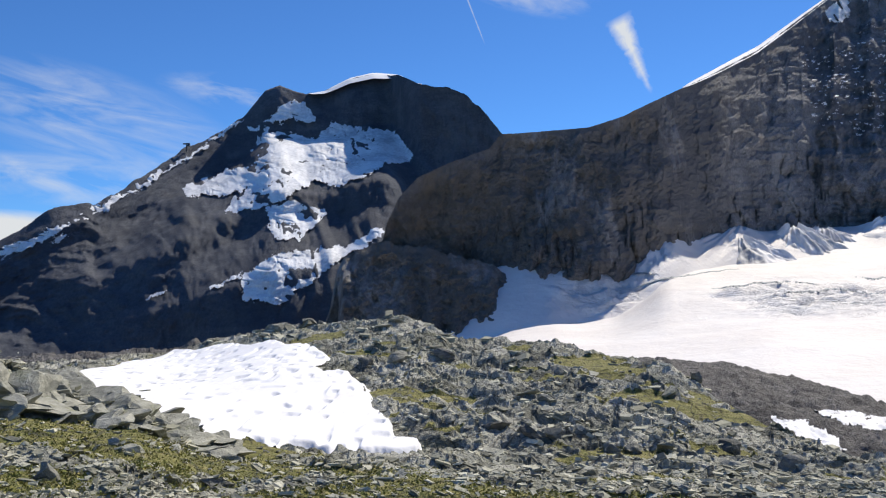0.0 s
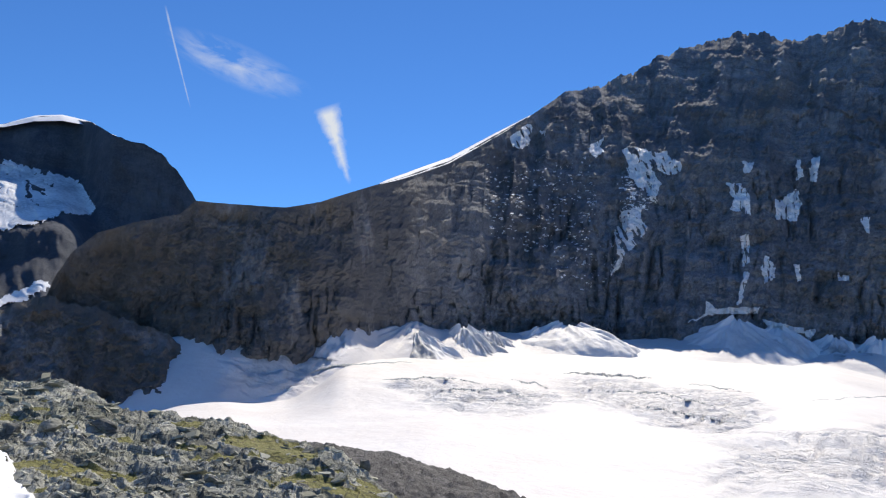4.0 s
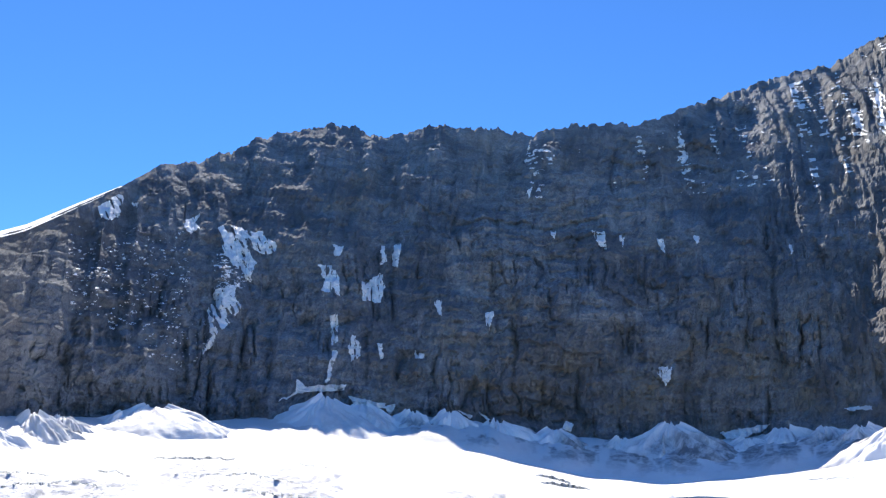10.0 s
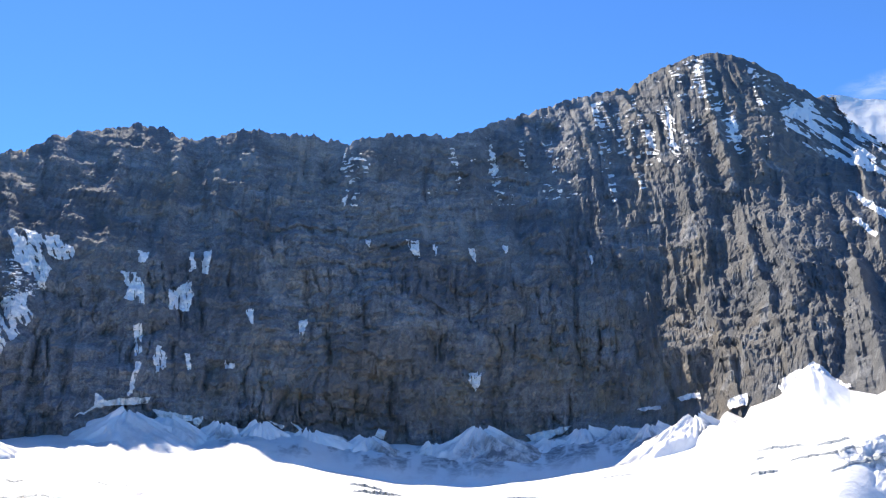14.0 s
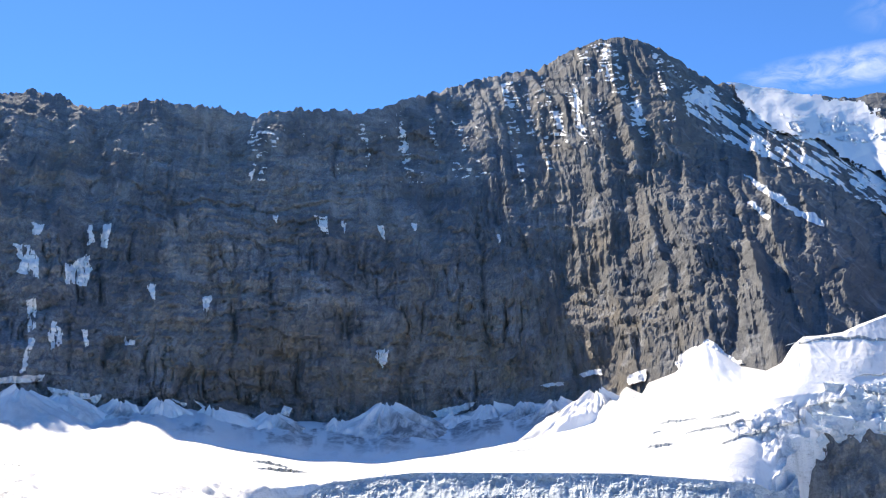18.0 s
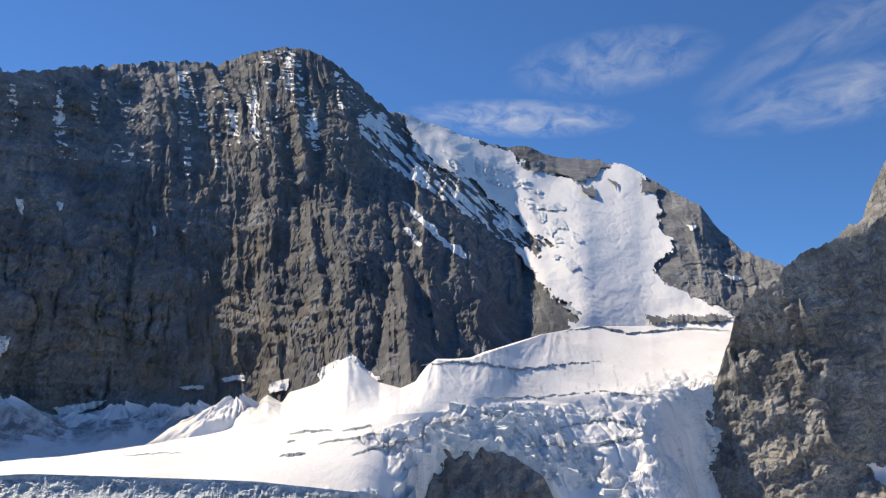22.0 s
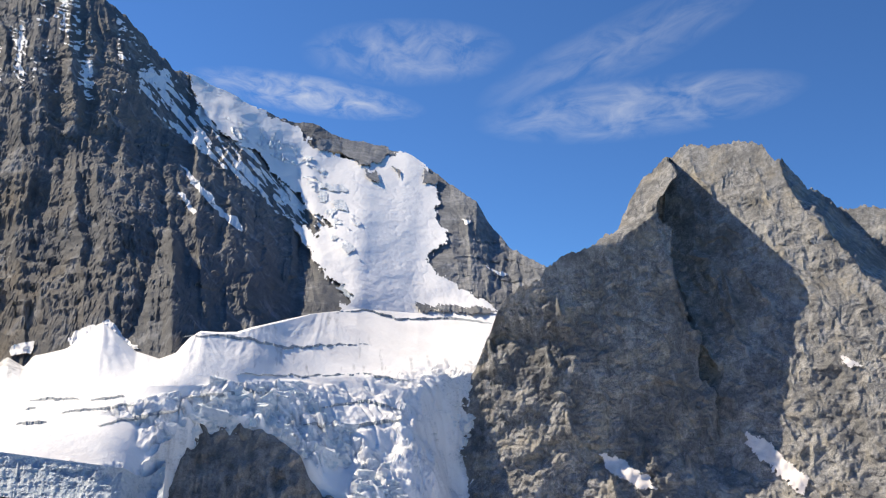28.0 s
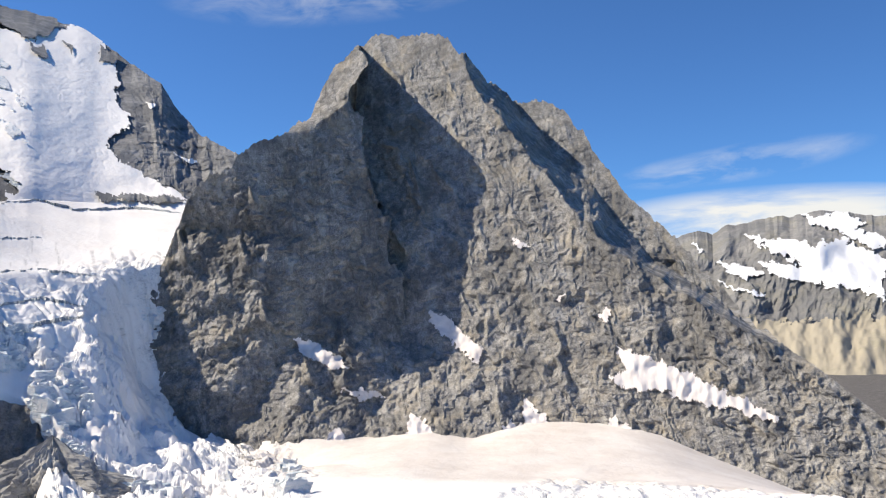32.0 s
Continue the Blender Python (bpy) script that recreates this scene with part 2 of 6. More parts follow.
def rock_material(name, dark, mid, light, warm, size=1.0, bed=0.05, warm_attr=False, green=0.0, flat=0.3):
    """Bedded alpine rock: pale and dark beds, rusty stains, cracks; size scales its grain."""
    m = Nodes(name)
    beds = m.noise(bed / size, 6, 0.7, m.stretch(flat, flat, 1.0), distort=0.8)
    blot = m.noise(0.014 / size, 6, 0.62)
    grain = m.noise(0.3 / size, 6, 0.72)
    base = m.ramp(m.math("ADD", m.math("MULTIPLY", beds, 0.5), m.math("MULTIPLY", grain, 0.5)), (0.36, dark), (0.5, mid), (0.64, light))
    if warm_attr:
        stain = m.math("MULTIPLY", m.attr("warm"), m.ramp(m.noise(0.03 / size, 6, 0.65), (0.35, 0.25), (0.62, 1.0)), clamp=True)
    else:
        stain = m.ramp(blot, (0.5, 0.0), (0.66, 0.5))
    base = m.mix(stain, base, warm)
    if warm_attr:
        # dark brown rock, also mixed in to dim the sunlit flank
        base = m.mix(m.math("MULTIPLY", m.attr("brown_dim"), 0.6), base, (0.1, 0.092, 0.08))
    patches = m.noise(0.007 / size, 5, 0.6, m.stretch(1, 1, 0.8))
    base = m.mix(m.ramp(patches, (0.42, 0.55), (0.52, 0.0)), base, dark)
    base = m.mix(m.ramp(m.noise(0.02 / size, 6, 0.7, m.stretch(1, 1, 0.4)), (0.54, 0.0), (0.66, 0.6)), base, light)
    streak = m.noise(0.09 / size, 4, 0.6, m.stretch(1, 1, 0.12))
    base = m.mix(m.ramp(streak, (0.55, 0.0), (0.72, 0.5)), base, dark)
    if green:
        base = m.mix(m.ramp(m.noise(0.02, 5, 0.6), (0.52, 0.0), (0.62, green)), base, (0.12, 0.125, 0.06))
    rough = m.bump(grain, 2.2 * size, 1.0)
    fine = m.bump(m.noise(1.4 / size, 4, 0.7), 0.6 * size, 0.9, rough)
    return m.done(base, 0.92, fine, 0.2)


def snow_material(name, tint=(0.86, 0.88, 0.9), dirt_shade=(0.62, 0.57, 0.53), dirt_amount=0.25, size=1.0, bump=1.0):
    m = Nodes(name)
    dust = m.noise(0.01 / size, 6, 0.65)
    fine = m.noise(0.12 / size, 5, 0.65)
    c = m.mix(m.ramp(m.math("ADD", m.math("MULTIPLY", dust, 0.6), m.math("MULTIPLY", fine, 0.4)), (0.46, 0.0), (0.66, dirt_amount)), tint, dirt_shade)
    n = m.bump(fine, 1.5 * size * bump, 0.6)
    return m.done(c, 0.75, n, 0.25)


def ice_material(name, pale, deep, dirt_shade, size=1.0):
    """Broken glacier ice: pale blocks, blue depths, grey dirt in the bands."""
    m = Nodes(name)
    a = m.noise(0.05 / size, 6, 0.7, m.stretch(1, 1, 2.5), distort=1.0)
    b = m.noise(0.22 / size, 5, 0.7)
    c = m.ramp(m.math("ADD", m.math("MULTIPLY", a, 0.6), m.math("MULTIPLY", b, 0.4)), (0.36, deep), (0.5, pale), (0.6, pale), (0.68, dirt_shade))
    n = m.bump(m.math("ADD", a, m.math("MULTIPLY", b, 0.5)), 5.0 * size, 1.0)
    return m.done(c, 0.5, n, 0.4)


def glacier_material():
    """Dusty firn that gives way to bare grey-blue ice where the attribute says so."""
    m = Nodes("glacier_surface")
    dust = m.noise(0.008, 6, 0.65)
    fine = m.noise(0.1, 5, 0.65)
    snow = m.mix(m.ramp(dust, (0.45, 0.0), (0.7, 0.5)), (0.9, 0.89, 0.88), (0.78, 0.735, 0.705))
    turned = m.n.new("ShaderNodeMapping")
    m.put(turned.inputs["Vector"], m.pos)
    turned.inputs["Rotation"].default_value = (0, 0, radians(28))
    across = m.stretch(0.22, 1.3, 2.0, turned.outputs[0])
    bands = m.noise(0.06, 6, 0.7, across, distort=1.2)
    grit = m.noise(0.3, 5, 0.7)
    ice = m.ramp(m.math("ADD", m.math("MULTIPLY", bands, 0.65), m.math("MULTIPLY", grit, 0.35)), (0.36, (0.4, 0.43, 0.46)), (0.43, (0.64, 0.66, 0.68)), (0.5, (0.87, 0.87, 0.87)), (0.6, (0.7, 0.69, 0.68)), (0.66, (0.36, 0.36, 0.36)))
    edge = m.math("ADD", m.attr("ice"), m.math("MULTIPLY", m.math("SUBTRACT", m.noise(0.035, 6, 0.7, across), 0.5), 2.6))
    c = m.mix(m.ramp(edge, (0.36, 0.0), (0.66, 0.95)), snow, ice)
    # one attribute carries dirt together with painted shade
    c = m.mix(m.math("MULTIPLY", m.attr("dirt_shade"), m.ramp(m.noise(0.06, 5, 0.7, m.stretch(1, 1, 0.3)), (0.4, 0.3), (0.6, 1.0))), c, (0.2, 0.21, 0.22))
    c = m.mix(m.math("MULTIPLY", m.attr("firn"), m.ramp(m.noise(0.02, 6, 0.68), (0.35, 0.55), (0.65, 1.0))), c, (0.55, 0.49, 0.45))
    n = m.bump(m.math("ADD", m.math("MULTIPLY", fine, 0.3), m.math("MULTIPLY", m.attr("ice"), bands)), 5.0, 0.8)
    return m.done(c, 0.7, n, 0.3)


# cool casts in the wall and far rock stand in for air haze
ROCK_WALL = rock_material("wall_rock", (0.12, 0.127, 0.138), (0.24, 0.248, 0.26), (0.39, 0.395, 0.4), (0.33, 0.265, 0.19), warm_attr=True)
ROCK_PALE = rock_material("pale_rock", (0.11, 0.11, 0.108), (0.28, 0.275, 0.265), (0.52, 0.51, 0.485), (0.46, 0.4, 0.3), size=0.5, flat=0.85)
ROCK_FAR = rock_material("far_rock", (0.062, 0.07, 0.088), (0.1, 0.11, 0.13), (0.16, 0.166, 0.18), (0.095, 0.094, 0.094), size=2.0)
ROCK_RANGE = rock_material("range_rock", (0.17, 0.175, 0.18), (0.27, 0.272, 0.27), (0.37, 0.36, 0.34), (0.33, 0.31, 0.22), size=3.0)
SNOW = snow_material("snow", (0.9, 0.892, 0.886), size=2.0, dirt_amount=0.12)
SNOW_FAR = snow_material("far_snow", size=4.0, dirt_amount=0.2)
# grey blotches in the hanging ice stand in for its shading
HANGING = snow_material("hanging_ice", dirt_shade=(0.38, 0.41, 0.45), size=1.2, dirt_amount=0.85, bump=2.0)
FIRN = snow_material("firn", tint=(0.84, 0.79, 0.755), dirt_shade=(0.6, 0.53, 0.48), dirt_amount=0.6)
ICE = ice_material("blue_ice", (0.85, 0.88, 0.9), (0.45, 0.6, 0.7), (0.62, 0.64, 0.65))
ICE_GREY = ice_material("grey_ice", (0.6, 0.66, 0.7), (0.28, 0.38, 0.46), (0.3, 0.31, 0.32))
# darkened ice for the crevasse strips, in place of the shade inside them
ICE_SHADE = ice_material("crevasse_shade", (0.36, 0.4, 0.43), (0.2, 0.25, 0.29), (0.2, 0.2, 0.2))
ROCK_STEP = rock_material("step_rock", (0.11, 0.108, 0.105), (0.26, 0.255, 0.245), (0.42, 0.405, 0.38), (0.27, 0.21, 0.15), warm_attr=True, size=0.6)
GLACIER = glacier_material()
DEBRIS = snow_material("loose_debris", tint=(0.36, 0.355, 0.34), dirt_shade=(0.16, 0.155, 0.145), dirt_amount=0.9, size=0.3)
SAND = snow_material("valley_sand", tint=(0.4, 0.36, 0.28), dirt_shade=(0.24, 0.24, 0.17), dirt_amount=0.8, size=4.0)


def ground_material():
    """Slabby grey-green schist with turf on the gentle places, and dark gravel farther out."""
    m = Nodes("moraine_ground")
    grain = m.noise(1.6, 6, 0.72)
    slabs = m.cells(0.55, m.stretch(1.0, 0.45, 1.6, None), "F1", "Color")
    sep = m.n.new("ShaderNodeSeparateColor")
    m.put(sep.inputs[0], slabs)
    tone = m.math("ADD", m.math("MULTIPLY", grain, 0.6), m.math("MULTIPLY", sep.outputs[0], 0.4))
    rock = m.ramp(tone, (0.25, (0.13, 0.132, 0.105)), (0.42, (0.3, 0.302, 0.25)), (0.58, (0.47, 0.465, 0.39)), (0.76, (0.6, 0.585, 0.5)))
    rock = m.mix(m.ramp(m.noise(0.25, 5, 0.6), (0.5, 0.0), (0.64, 0.5)), rock, (0.16, 0.17, 0.1))
    turf = m.ramp(m.noise(2.4, 5, 0.7), (0.3, (0.09, 0.09, 0.028)), (0.5, (0.22, 0.215, 0.06)), (0.7, (0.36, 0.31, 0.14)))
    cover = m.math("ADD", m.attr("turf"), m.math("MULTIPLY", m.math("SUBTRACT", m.noise(1.1, 5, 0.7), 0.5), 1.1))
    c = m.mix(m.ramp(cover, (0.48, 0.0), (0.58, 0.95)), rock, turf)
    gravel = m.ramp(m.math("ADD", m.math("MULTIPLY", m.noise(0.8, 6, 0.75), 0.7), m.math("MULTIPLY", m.noise(0.08, 4, 0.6), 0.3)), (0.36, (0.055, 0.052, 0.05)), (0.5, (0.12, 0.115, 0.11)), (0.66, (0.24, 0.23, 0.22)))
    c = m.mix(m.attr("gravel"), c, gravel)
    split = m.cells(1.1, m.stretch(1.0, 0.5, 1.4), "DISTANCE_TO_EDGE")
    c = m.mix(m.math("MULTIPLY", m.ramp(split, (0.0, 0.75), (0.05, 0.0)), m.math("SUBTRACT", 1.0, m.attr("gravel"))), c, (0.04, 0.04, 0.036))
    n = m.bump(grain, 0.3, 1.0)
    n = m.bump(m.noise(7.0, 4, 0.7), 0.08, 1.0, n)
    return m.done(c, 0.9, n, 0.25)


def boulder_material(name="schist_boulder", dark=1.0):
    m = Nodes(name)
    rnd = m.n.new("ShaderNodeObjectInfo").outputs["Random"]
    grain = m.noise(2.2, 6, 0.72)
    beds = m.noise(3.0, 4, 0.6, m.stretch(0.4, 0.4, 3.0))
    tone = m.math("ADD", m.math("MULTIPLY", grain, 0.5), m.math("MULTIPLY", beds, 0.5))
    a = m.ramp(tone, (0.34, (0.16, 0.162, 0.135)), (0.5, (0.34, 0.342, 0.285)), (0.66, (0.55, 0.54, 0.455)))
    b = m.ramp(tone, (0.34, (0.045, 0.046, 0.044)), (0.5, (0.1, 0.102, 0.095)), (0.66, (0.2, 0.2, 0.18)))
    c = m.mix(m.math("MULTIPLY", rnd, dark), a, b)
    c = m.mix(m.ramp(m.noise(1.2, 5, 0.65), (0.56, 0.0), (0.64, 0.45)), c, (0.2, 0.21, 0.1))
    return m.done(c, 0.88, m.bump(grain, 0.12, 1.0), 0.3)


def old_snow_material():
    m = Nodes("old_snow")
    fine = m.noise(1.2, 5, 0.65)
    c = m.mix(m.ramp(m.noise(0.35, 6, 0.7), (0.5, 0.0), (0.75, 0.35)), (0.87, 0.88, 0.9), (0.66, 0.62, 0.58))
    c = m.mix(m.ramp(m.noise(9.0, 3, 0.7), (0.68, 0.0), (0.74, 0.5)), c, (0.3, 0.28, 0.26))
    return m.done(c, 0.7, m.bump(fine, 0.1, 0.6), 0.25)


def turf_material():
    m = Nodes("turf_blades")
    r = m.n.new("ShaderNodeNewGeometry").outputs["Random Per Island"]
    return m.done(m.ramp(r, (0.0, (0.1, 0.12, 0.03)), (0.5, (0.23, 0.24, 0.06)), (1.0, (0.38, 0.33, 0.13))), 0.8, None, 0.2)


GROUND, BOULDER, BOULDER_PALE, OLD_SNOW, TURF = ground_material(), boulder_material(), boulder_material("pale_schist", 0.15), old_snow_material(), turf_material()


def rubble_material():
    m = Nodes("splintered_stone")
    r = m.n.new("ShaderNodeNewGeometry").outputs["Random Per Island"]
    grain = m.noise(6.0, 5, 0.7)
    c = m.mix(m.ramp(grain, (0.35, 0.0), (0.65, 0.6)), m.ramp(r, (0.0, (0.08, 0.08, 0.06)), (0.5, (0.36, 0.355, 0.27)), (1.0, (0.72, 0.7, 0.56))), (0.38, 0.375, 0.28))
    return m.done(c, 0.88, m.bump(grain, 0.04, 1.0), 0.3)


RUBBLE = rubble_material()

# ---- shaping tools for the land ----


def blur(m, k):
    """Softens a grid of numbers over k cells each way."""
    m = np.asarray(m, float)
    for axis in (0, 1):
        p = np.cumsum(np.concatenate([np.repeat(np.take(m, [0], axis), k + 1, axis), m, np.repeat(np.take(m, [-1], axis), k, axis)], axis), axis)
        n = m.shape[axis]
        m = (np.take(p, range(2 * k + 1, 2 * k + 1 + n), axis) - np.take(p, range(0, n), axis)) / (2 * k + 1)
    return m


def pieces(mask, least=0.08):
    """The connected pieces of a mask of faces, largest first."""
    label = np.where(mask, np.arange(1, mask.size + 1).reshape(mask.shape), 0)
    while True:
        wide = np.pad(label, 1)
        best = np.where(mask, np.maximum.reduce([label, wide[:-2, 1:-1], wide[2:, 1:-1], wide[1:-1, :-2], wide[1:-1, 2:]]), 0)
        if (best == label).all():
            break
        label = best
    keys, sizes = np.unique(label[label > 0], return_counts=True)
    order = np.argsort(-sizes)
    return [label == keys[k] for k in order if sizes[k] >= max(3, least * sizes[order[0]])]


def toward(g, metres, up=0.0):
    """The grid brought nearer to the viewpoint by some metres."""
    a = np.arctan2(g[..., 0], g[..., 1])
    return g + np.stack([-np.sin(a) * metres, -np.cos(a) * metres, 0 * a + up], -1)


def patch(land, name, outline, material, parent, label="", fringe=0.25, streak=None, rows=None, step=0.045, lift=2.5, kind="", soften=0, relief=0.0):
    """Snow that lies on a mountain inside an outline of bearings and height angles, cut from a finer grid of the same slope."""
    a0, a1 = min(outline[0::2]) - 0.4, max(outline[0::2]) + 0.4
    e0, e1 = min(outline[1::2]) - 0.5, max(outline[1::2]) + 0.5
    probe = land(np.linspace(a0, a1, 12), np.linspace(0, 1, 90))
    pe = angles(probe)[1]
    hit = np.where(((pe > e0) & (pe < e1)).any(1))[0]
    s = np.linspace(max(0, hit.min() - 1) / 89, min(89, hit.max() + 1) / 89, int(min(420, 14 + (e1 - e0) / step)))
    g = land(np.arange(a0, a1, step), s)
    if soften:
        g = np.stack([blur(g[..., k], soften) for k in range(3)], -1)
        ga, ge = angles(g)
        bands = (1 - np.abs(vnoise(ga * 1.1 + fbm(ga, ge, octaves=2, seed=73), ge * 3.2 + 0.7 * ga, seed=72))) ** 4 * smooth(-0.2, 0.4, fbm(ga * 0.7, ge * 0.9, octaves=2, seed=74))
        g = toward(g, relief * (fbm(ga * 0.6, ge * 1.0, octaves=3, seed=76) - 0.8 * bands + 0.12 * fbm(ga * 5, ge * 7, octaves=3, seed=78)))
    c = centres(g)
    ca, ce = angles(c)
    w1, w2 = fbm(ca * 2.2, ce * 2.2, octaves=5, gain=0.6, seed=71), fbm(ca * 2.2, ce * 2.2, octaves=5, gain=0.6, seed=171)
    mask = within(ca + w1 * fringe, ce + w2 * fringe, *outline)
    if streak:
        sx, sy, cut, lean = streak
        mask &= fbm(ca * sx + ce * lean, ce * sy - ca * lean * 0.2, octaves=3, seed=77) > cut
    if mask.sum() < 4:
        return None
    for m in ([mask] if kind == "stuff" or name not in ("snow_patch", "snowfield") else pieces(mask)[:5]):
        tagged(grid_part(name, toward(g, lift, lift * 0.3), material, parent, label, soft=True, mask=m), kind=kind)


def hang(land, outlines, parent, material, name="snow_patch", **more):
    for o in outlines:
        patch(land, name, o, material, parent, **more)


# ---- the great wall: foot and crest by bearing ----
FOOT_R = soft_of(-9, 680, 4, 700, 10, 715, 14, 780, 17, 870, 20, 960, 24, 1060, 30, 1150, 40, 1250, 60, 1320, 68.5, 1345, 72, 1220, 76.5, 1110, 81.5, 1025, 84.3, 990, 86, 1005, 88, 1030, 90, 1090, 92, 1220, 96, 1500, 100, 1660, 106, 1560, 110, 1550)
FOOT_EL = curve_of(-9, -3, 0, -1.5, 2.0, 0.4, 3.1, 0.9, 5.2, 1.5, 8.4, 1.9, 10.9, 1.4, 14.5, 2.4, 16.2, 2.1, 18.4, 2.8, 19.97, 2.3, 25.34, 2.3, 31.78, 2.26, 34.57, 2.53, 38.11, 2.84, 42.43, 2.18, 45.3, 2.71, 48.34, 2.39, 51.85, 1.66, 56.29, 1.16, 58.3, 1.18, 63.28, 1.12, 65.76, 1.37 , 68.02, 1.53, 70.13, 1.6, 72.55, 1.55, 74.95, 1.76 , 75.6, 2.5, 76.52, 2.09, 76.98, 2.84, 78.7, 3.43, 79.7, 4.39, 80.55, 5.21, 81.49, 4.46, 82.61, 3.5, 84.07, 3.16 , 84.02, 3.18, 84.98, 3.7, 85.7, 4.62, 86.31, 5.07, 87.45, 5.06, 88.5, 5.15, 89.41, 5.52, 91, 6.0, 93, 6.6, 96, 7.1, 100, 7, 106, 6, 110, 5)
CREST_R = soft_of(-9, 700, 0, 725, 4, 740, 10, 755, 14, 795, 17, 890, 20, 1080, 24, 1310, 30, 1600, 36, 1765, 42, 1770, 47, 1720, 55, 1700, 63.5, 1760, 67.5, 1960, 70, 2110, 74.5, 2320, 79, 2420, 82, 2480, 84, 2540, 88, 2680, 92, 2860, 99, 2900, 104, 2480, 110, 2050)
CREST_A = curve_of(-9, -7, -8.3, -3.5, -7.4, -1.2, -6.9, 1.2, -6.4, 2.1, -3.9, 3.1, -3.6, 4.2, -2.8, 5.8, -1.5, 7.1, 0.4, 7.9, 3.2, 8.8, 4, 9.7, 7.2, 9.75, 9.6, 9.8, 11.9, 10.4, 14.3, 11.35, 17.2, 12.4, 20.1, 13.6, 22.9, 15.3, 25.3, 16.7, 27.5, 18.2, 30, 18.8, 32.8, 19.8, 33.5, 20.5, 39, 21.65, 42.4, 21)
CREST_B = curve_of(42.4, 21, 44.6, 21.65, 46, 21.8, 48, 21.5, 49, 21.6, 52.4, 21.05, 54.9, 21.55, 58.5, 21.4, 60.6, 21.4, 63, 22.3, 66.7, 22.8, 67.9, 23.1, 71.9, 23.3, 73.3, 24, 75.6, 24.75, 77.8, 24.6, 80, 23.7, 81.3, 22.5, 83, 21.2, 86, 20.2, 89, 19.2, 91, 18.7, 92.5, 18.7, 94.4, 17.9, 99, 17.2, 101.2, 15.7, 103.5, 14.4, 104.7, 12.6, 106, 11.3, 108.4, 10.1, 110, 9)


def crest_el(az):
    return np.where(az < 42.4, CREST_A(az), CREST_B(az))


def wall_land(az, s):
    A, S = np.meshgrid(az, s)
    # the summit's flank reaches farther along the wall higher up
    high = (FOOT_EL(A) * (1 - S) + crest_el(A) * S) - 7.5
    reach = A + smooth(58, 64, A) * (1 - smooth(76, 82, A)) * (0.33 * np.clip(high, 0, 14) + 0.9 * fbm(A * 0.5, high * 0.5, octaves=3, seed=25) * smooth(-2, 2, high))
    r0, r1 = FOOT_R(reach), CREST_R(reach)
    z0, z1 = rise(FOOT_EL(A) - 3.0, r0), rise(crest_el(A), r1)
    z0 = np.minimum(z0, z1 - 5)
    bowl = smooth(86, 93, A)
    low = 1 - smooth(14, 26, A)
    lean = np.interp(A, (12, 26, 64.5, 69.5, 73, 83, 88, 92, 96), (1.0, 1.3, 1.3, 1.12, 1.0, 0.95, 0.88, 0.75, 1.0))
    R = r0 + (r1 - r0) * S ** lean
    Z = z0 + (z1 - z0) * S
    E = np.degrees(np.arctan2(Z - EYE, R))
    env = np.clip(S * 8, 0, 1) * np.clip((1 - S) * 9, 0.12, 1) ** 0.7 * (1 - 0.93 * smooth(91.3, 95, A) * (1 - smooth(101, 103.5, A))) * (1 - 0.25 * low)
    sunny = smooth(67, 72.5, reach)
    warp = fbm(A * 0.25, E * 0.2, octaves=3, seed=3)
    bend = fbm(A * 0.8, E * 0.8, octaves=4, gain=0.55, seed=23)
    # pillars parted by gullies, strongest in the lower cliffs; sharp ribs on the sunny side, broken by ledges
    lean_az = A + 0.16 * (E - 8) * sunny + warp * 0.3 + 0.16 * bend
    crack = (1 - np.abs(vnoise(lean_az * 0.62 + 0.2 * vnoise(A * 0.9, E * 0.9, seed=19), E * 0.16, seed=12))) ** 3.5
    crack = crack + 0.7 * (1 - np.abs(vnoise(lean_az * 1.25, E * 0.4, seed=13))) ** 6 + 0.4 * (1 - np.abs(vnoise(lean_az * 3.1, E * 0.8, seed=14))) ** 5
    crack = crack * smooth(-0.55, 0.25, vnoise(A * 0.5, E * 0.5, seed=18))
    pillar = (1 - smooth(0.3, 0.7, S)) * (1 - sunny * 0.4)
    ribs = ridged(lean_az * 0.55, E * 0.09 + 0.25 * warp, octaves=3, gain=0.45, seed=11) - 0.6
    ribs = ribs + 0.5 * (ridged(lean_az * 1.2 + 0.15 * warp, E * 0.32, octaves=4, gain=0.6, seed=10) - 0.6)
    big = fbm(A * 0.11, E * 0.1, octaves=2, seed=5)
    knobs = fbm(A * 1.3, E * 1.7, octaves=6, gain=0.66, seed=21)
    beds = fbm(A * 0.1 + 0.5 * warp, E * 1.9 + A * 0.12, octaves=5, gain=0.7, seed=22)
    # strata stand out as cliffs with ledges above them
    layer = E * 0.85 + A * 0.07 + 0.5 * warp + 0.12 * bend
    ledges = (layer % 1.0) ** 2.5 - 0.3 + 0.5 * (((layer * 2.7 + 0.3 * bend) % 1.0) ** 2.5 - 0.3)
    ledges = ledges * smooth(-0.5, 0.4, fbm(A * 0.3, E * 0.4, octaves=3, seed=24) + 0.15)
    amp = 23 + 13 * sunny - 9 * low
    gullies = crack * (0.35 + 0.9 * pillar + 0.1 * low) * (17 - 7 * low - 8 * sunny)
    R = R + env * (gullies - amp * ribs * 1.5 - 34 * big - (5.0 - 0.5 * sunny - 1.8 * low) * knobs - 3.4 * (1 - 0.5 * sunny) * (1 - 0.9 * low) * beds + (8 - 3 * sunny) * ledges * (0.1 + 0.9 * smooth(34, 52, A)))
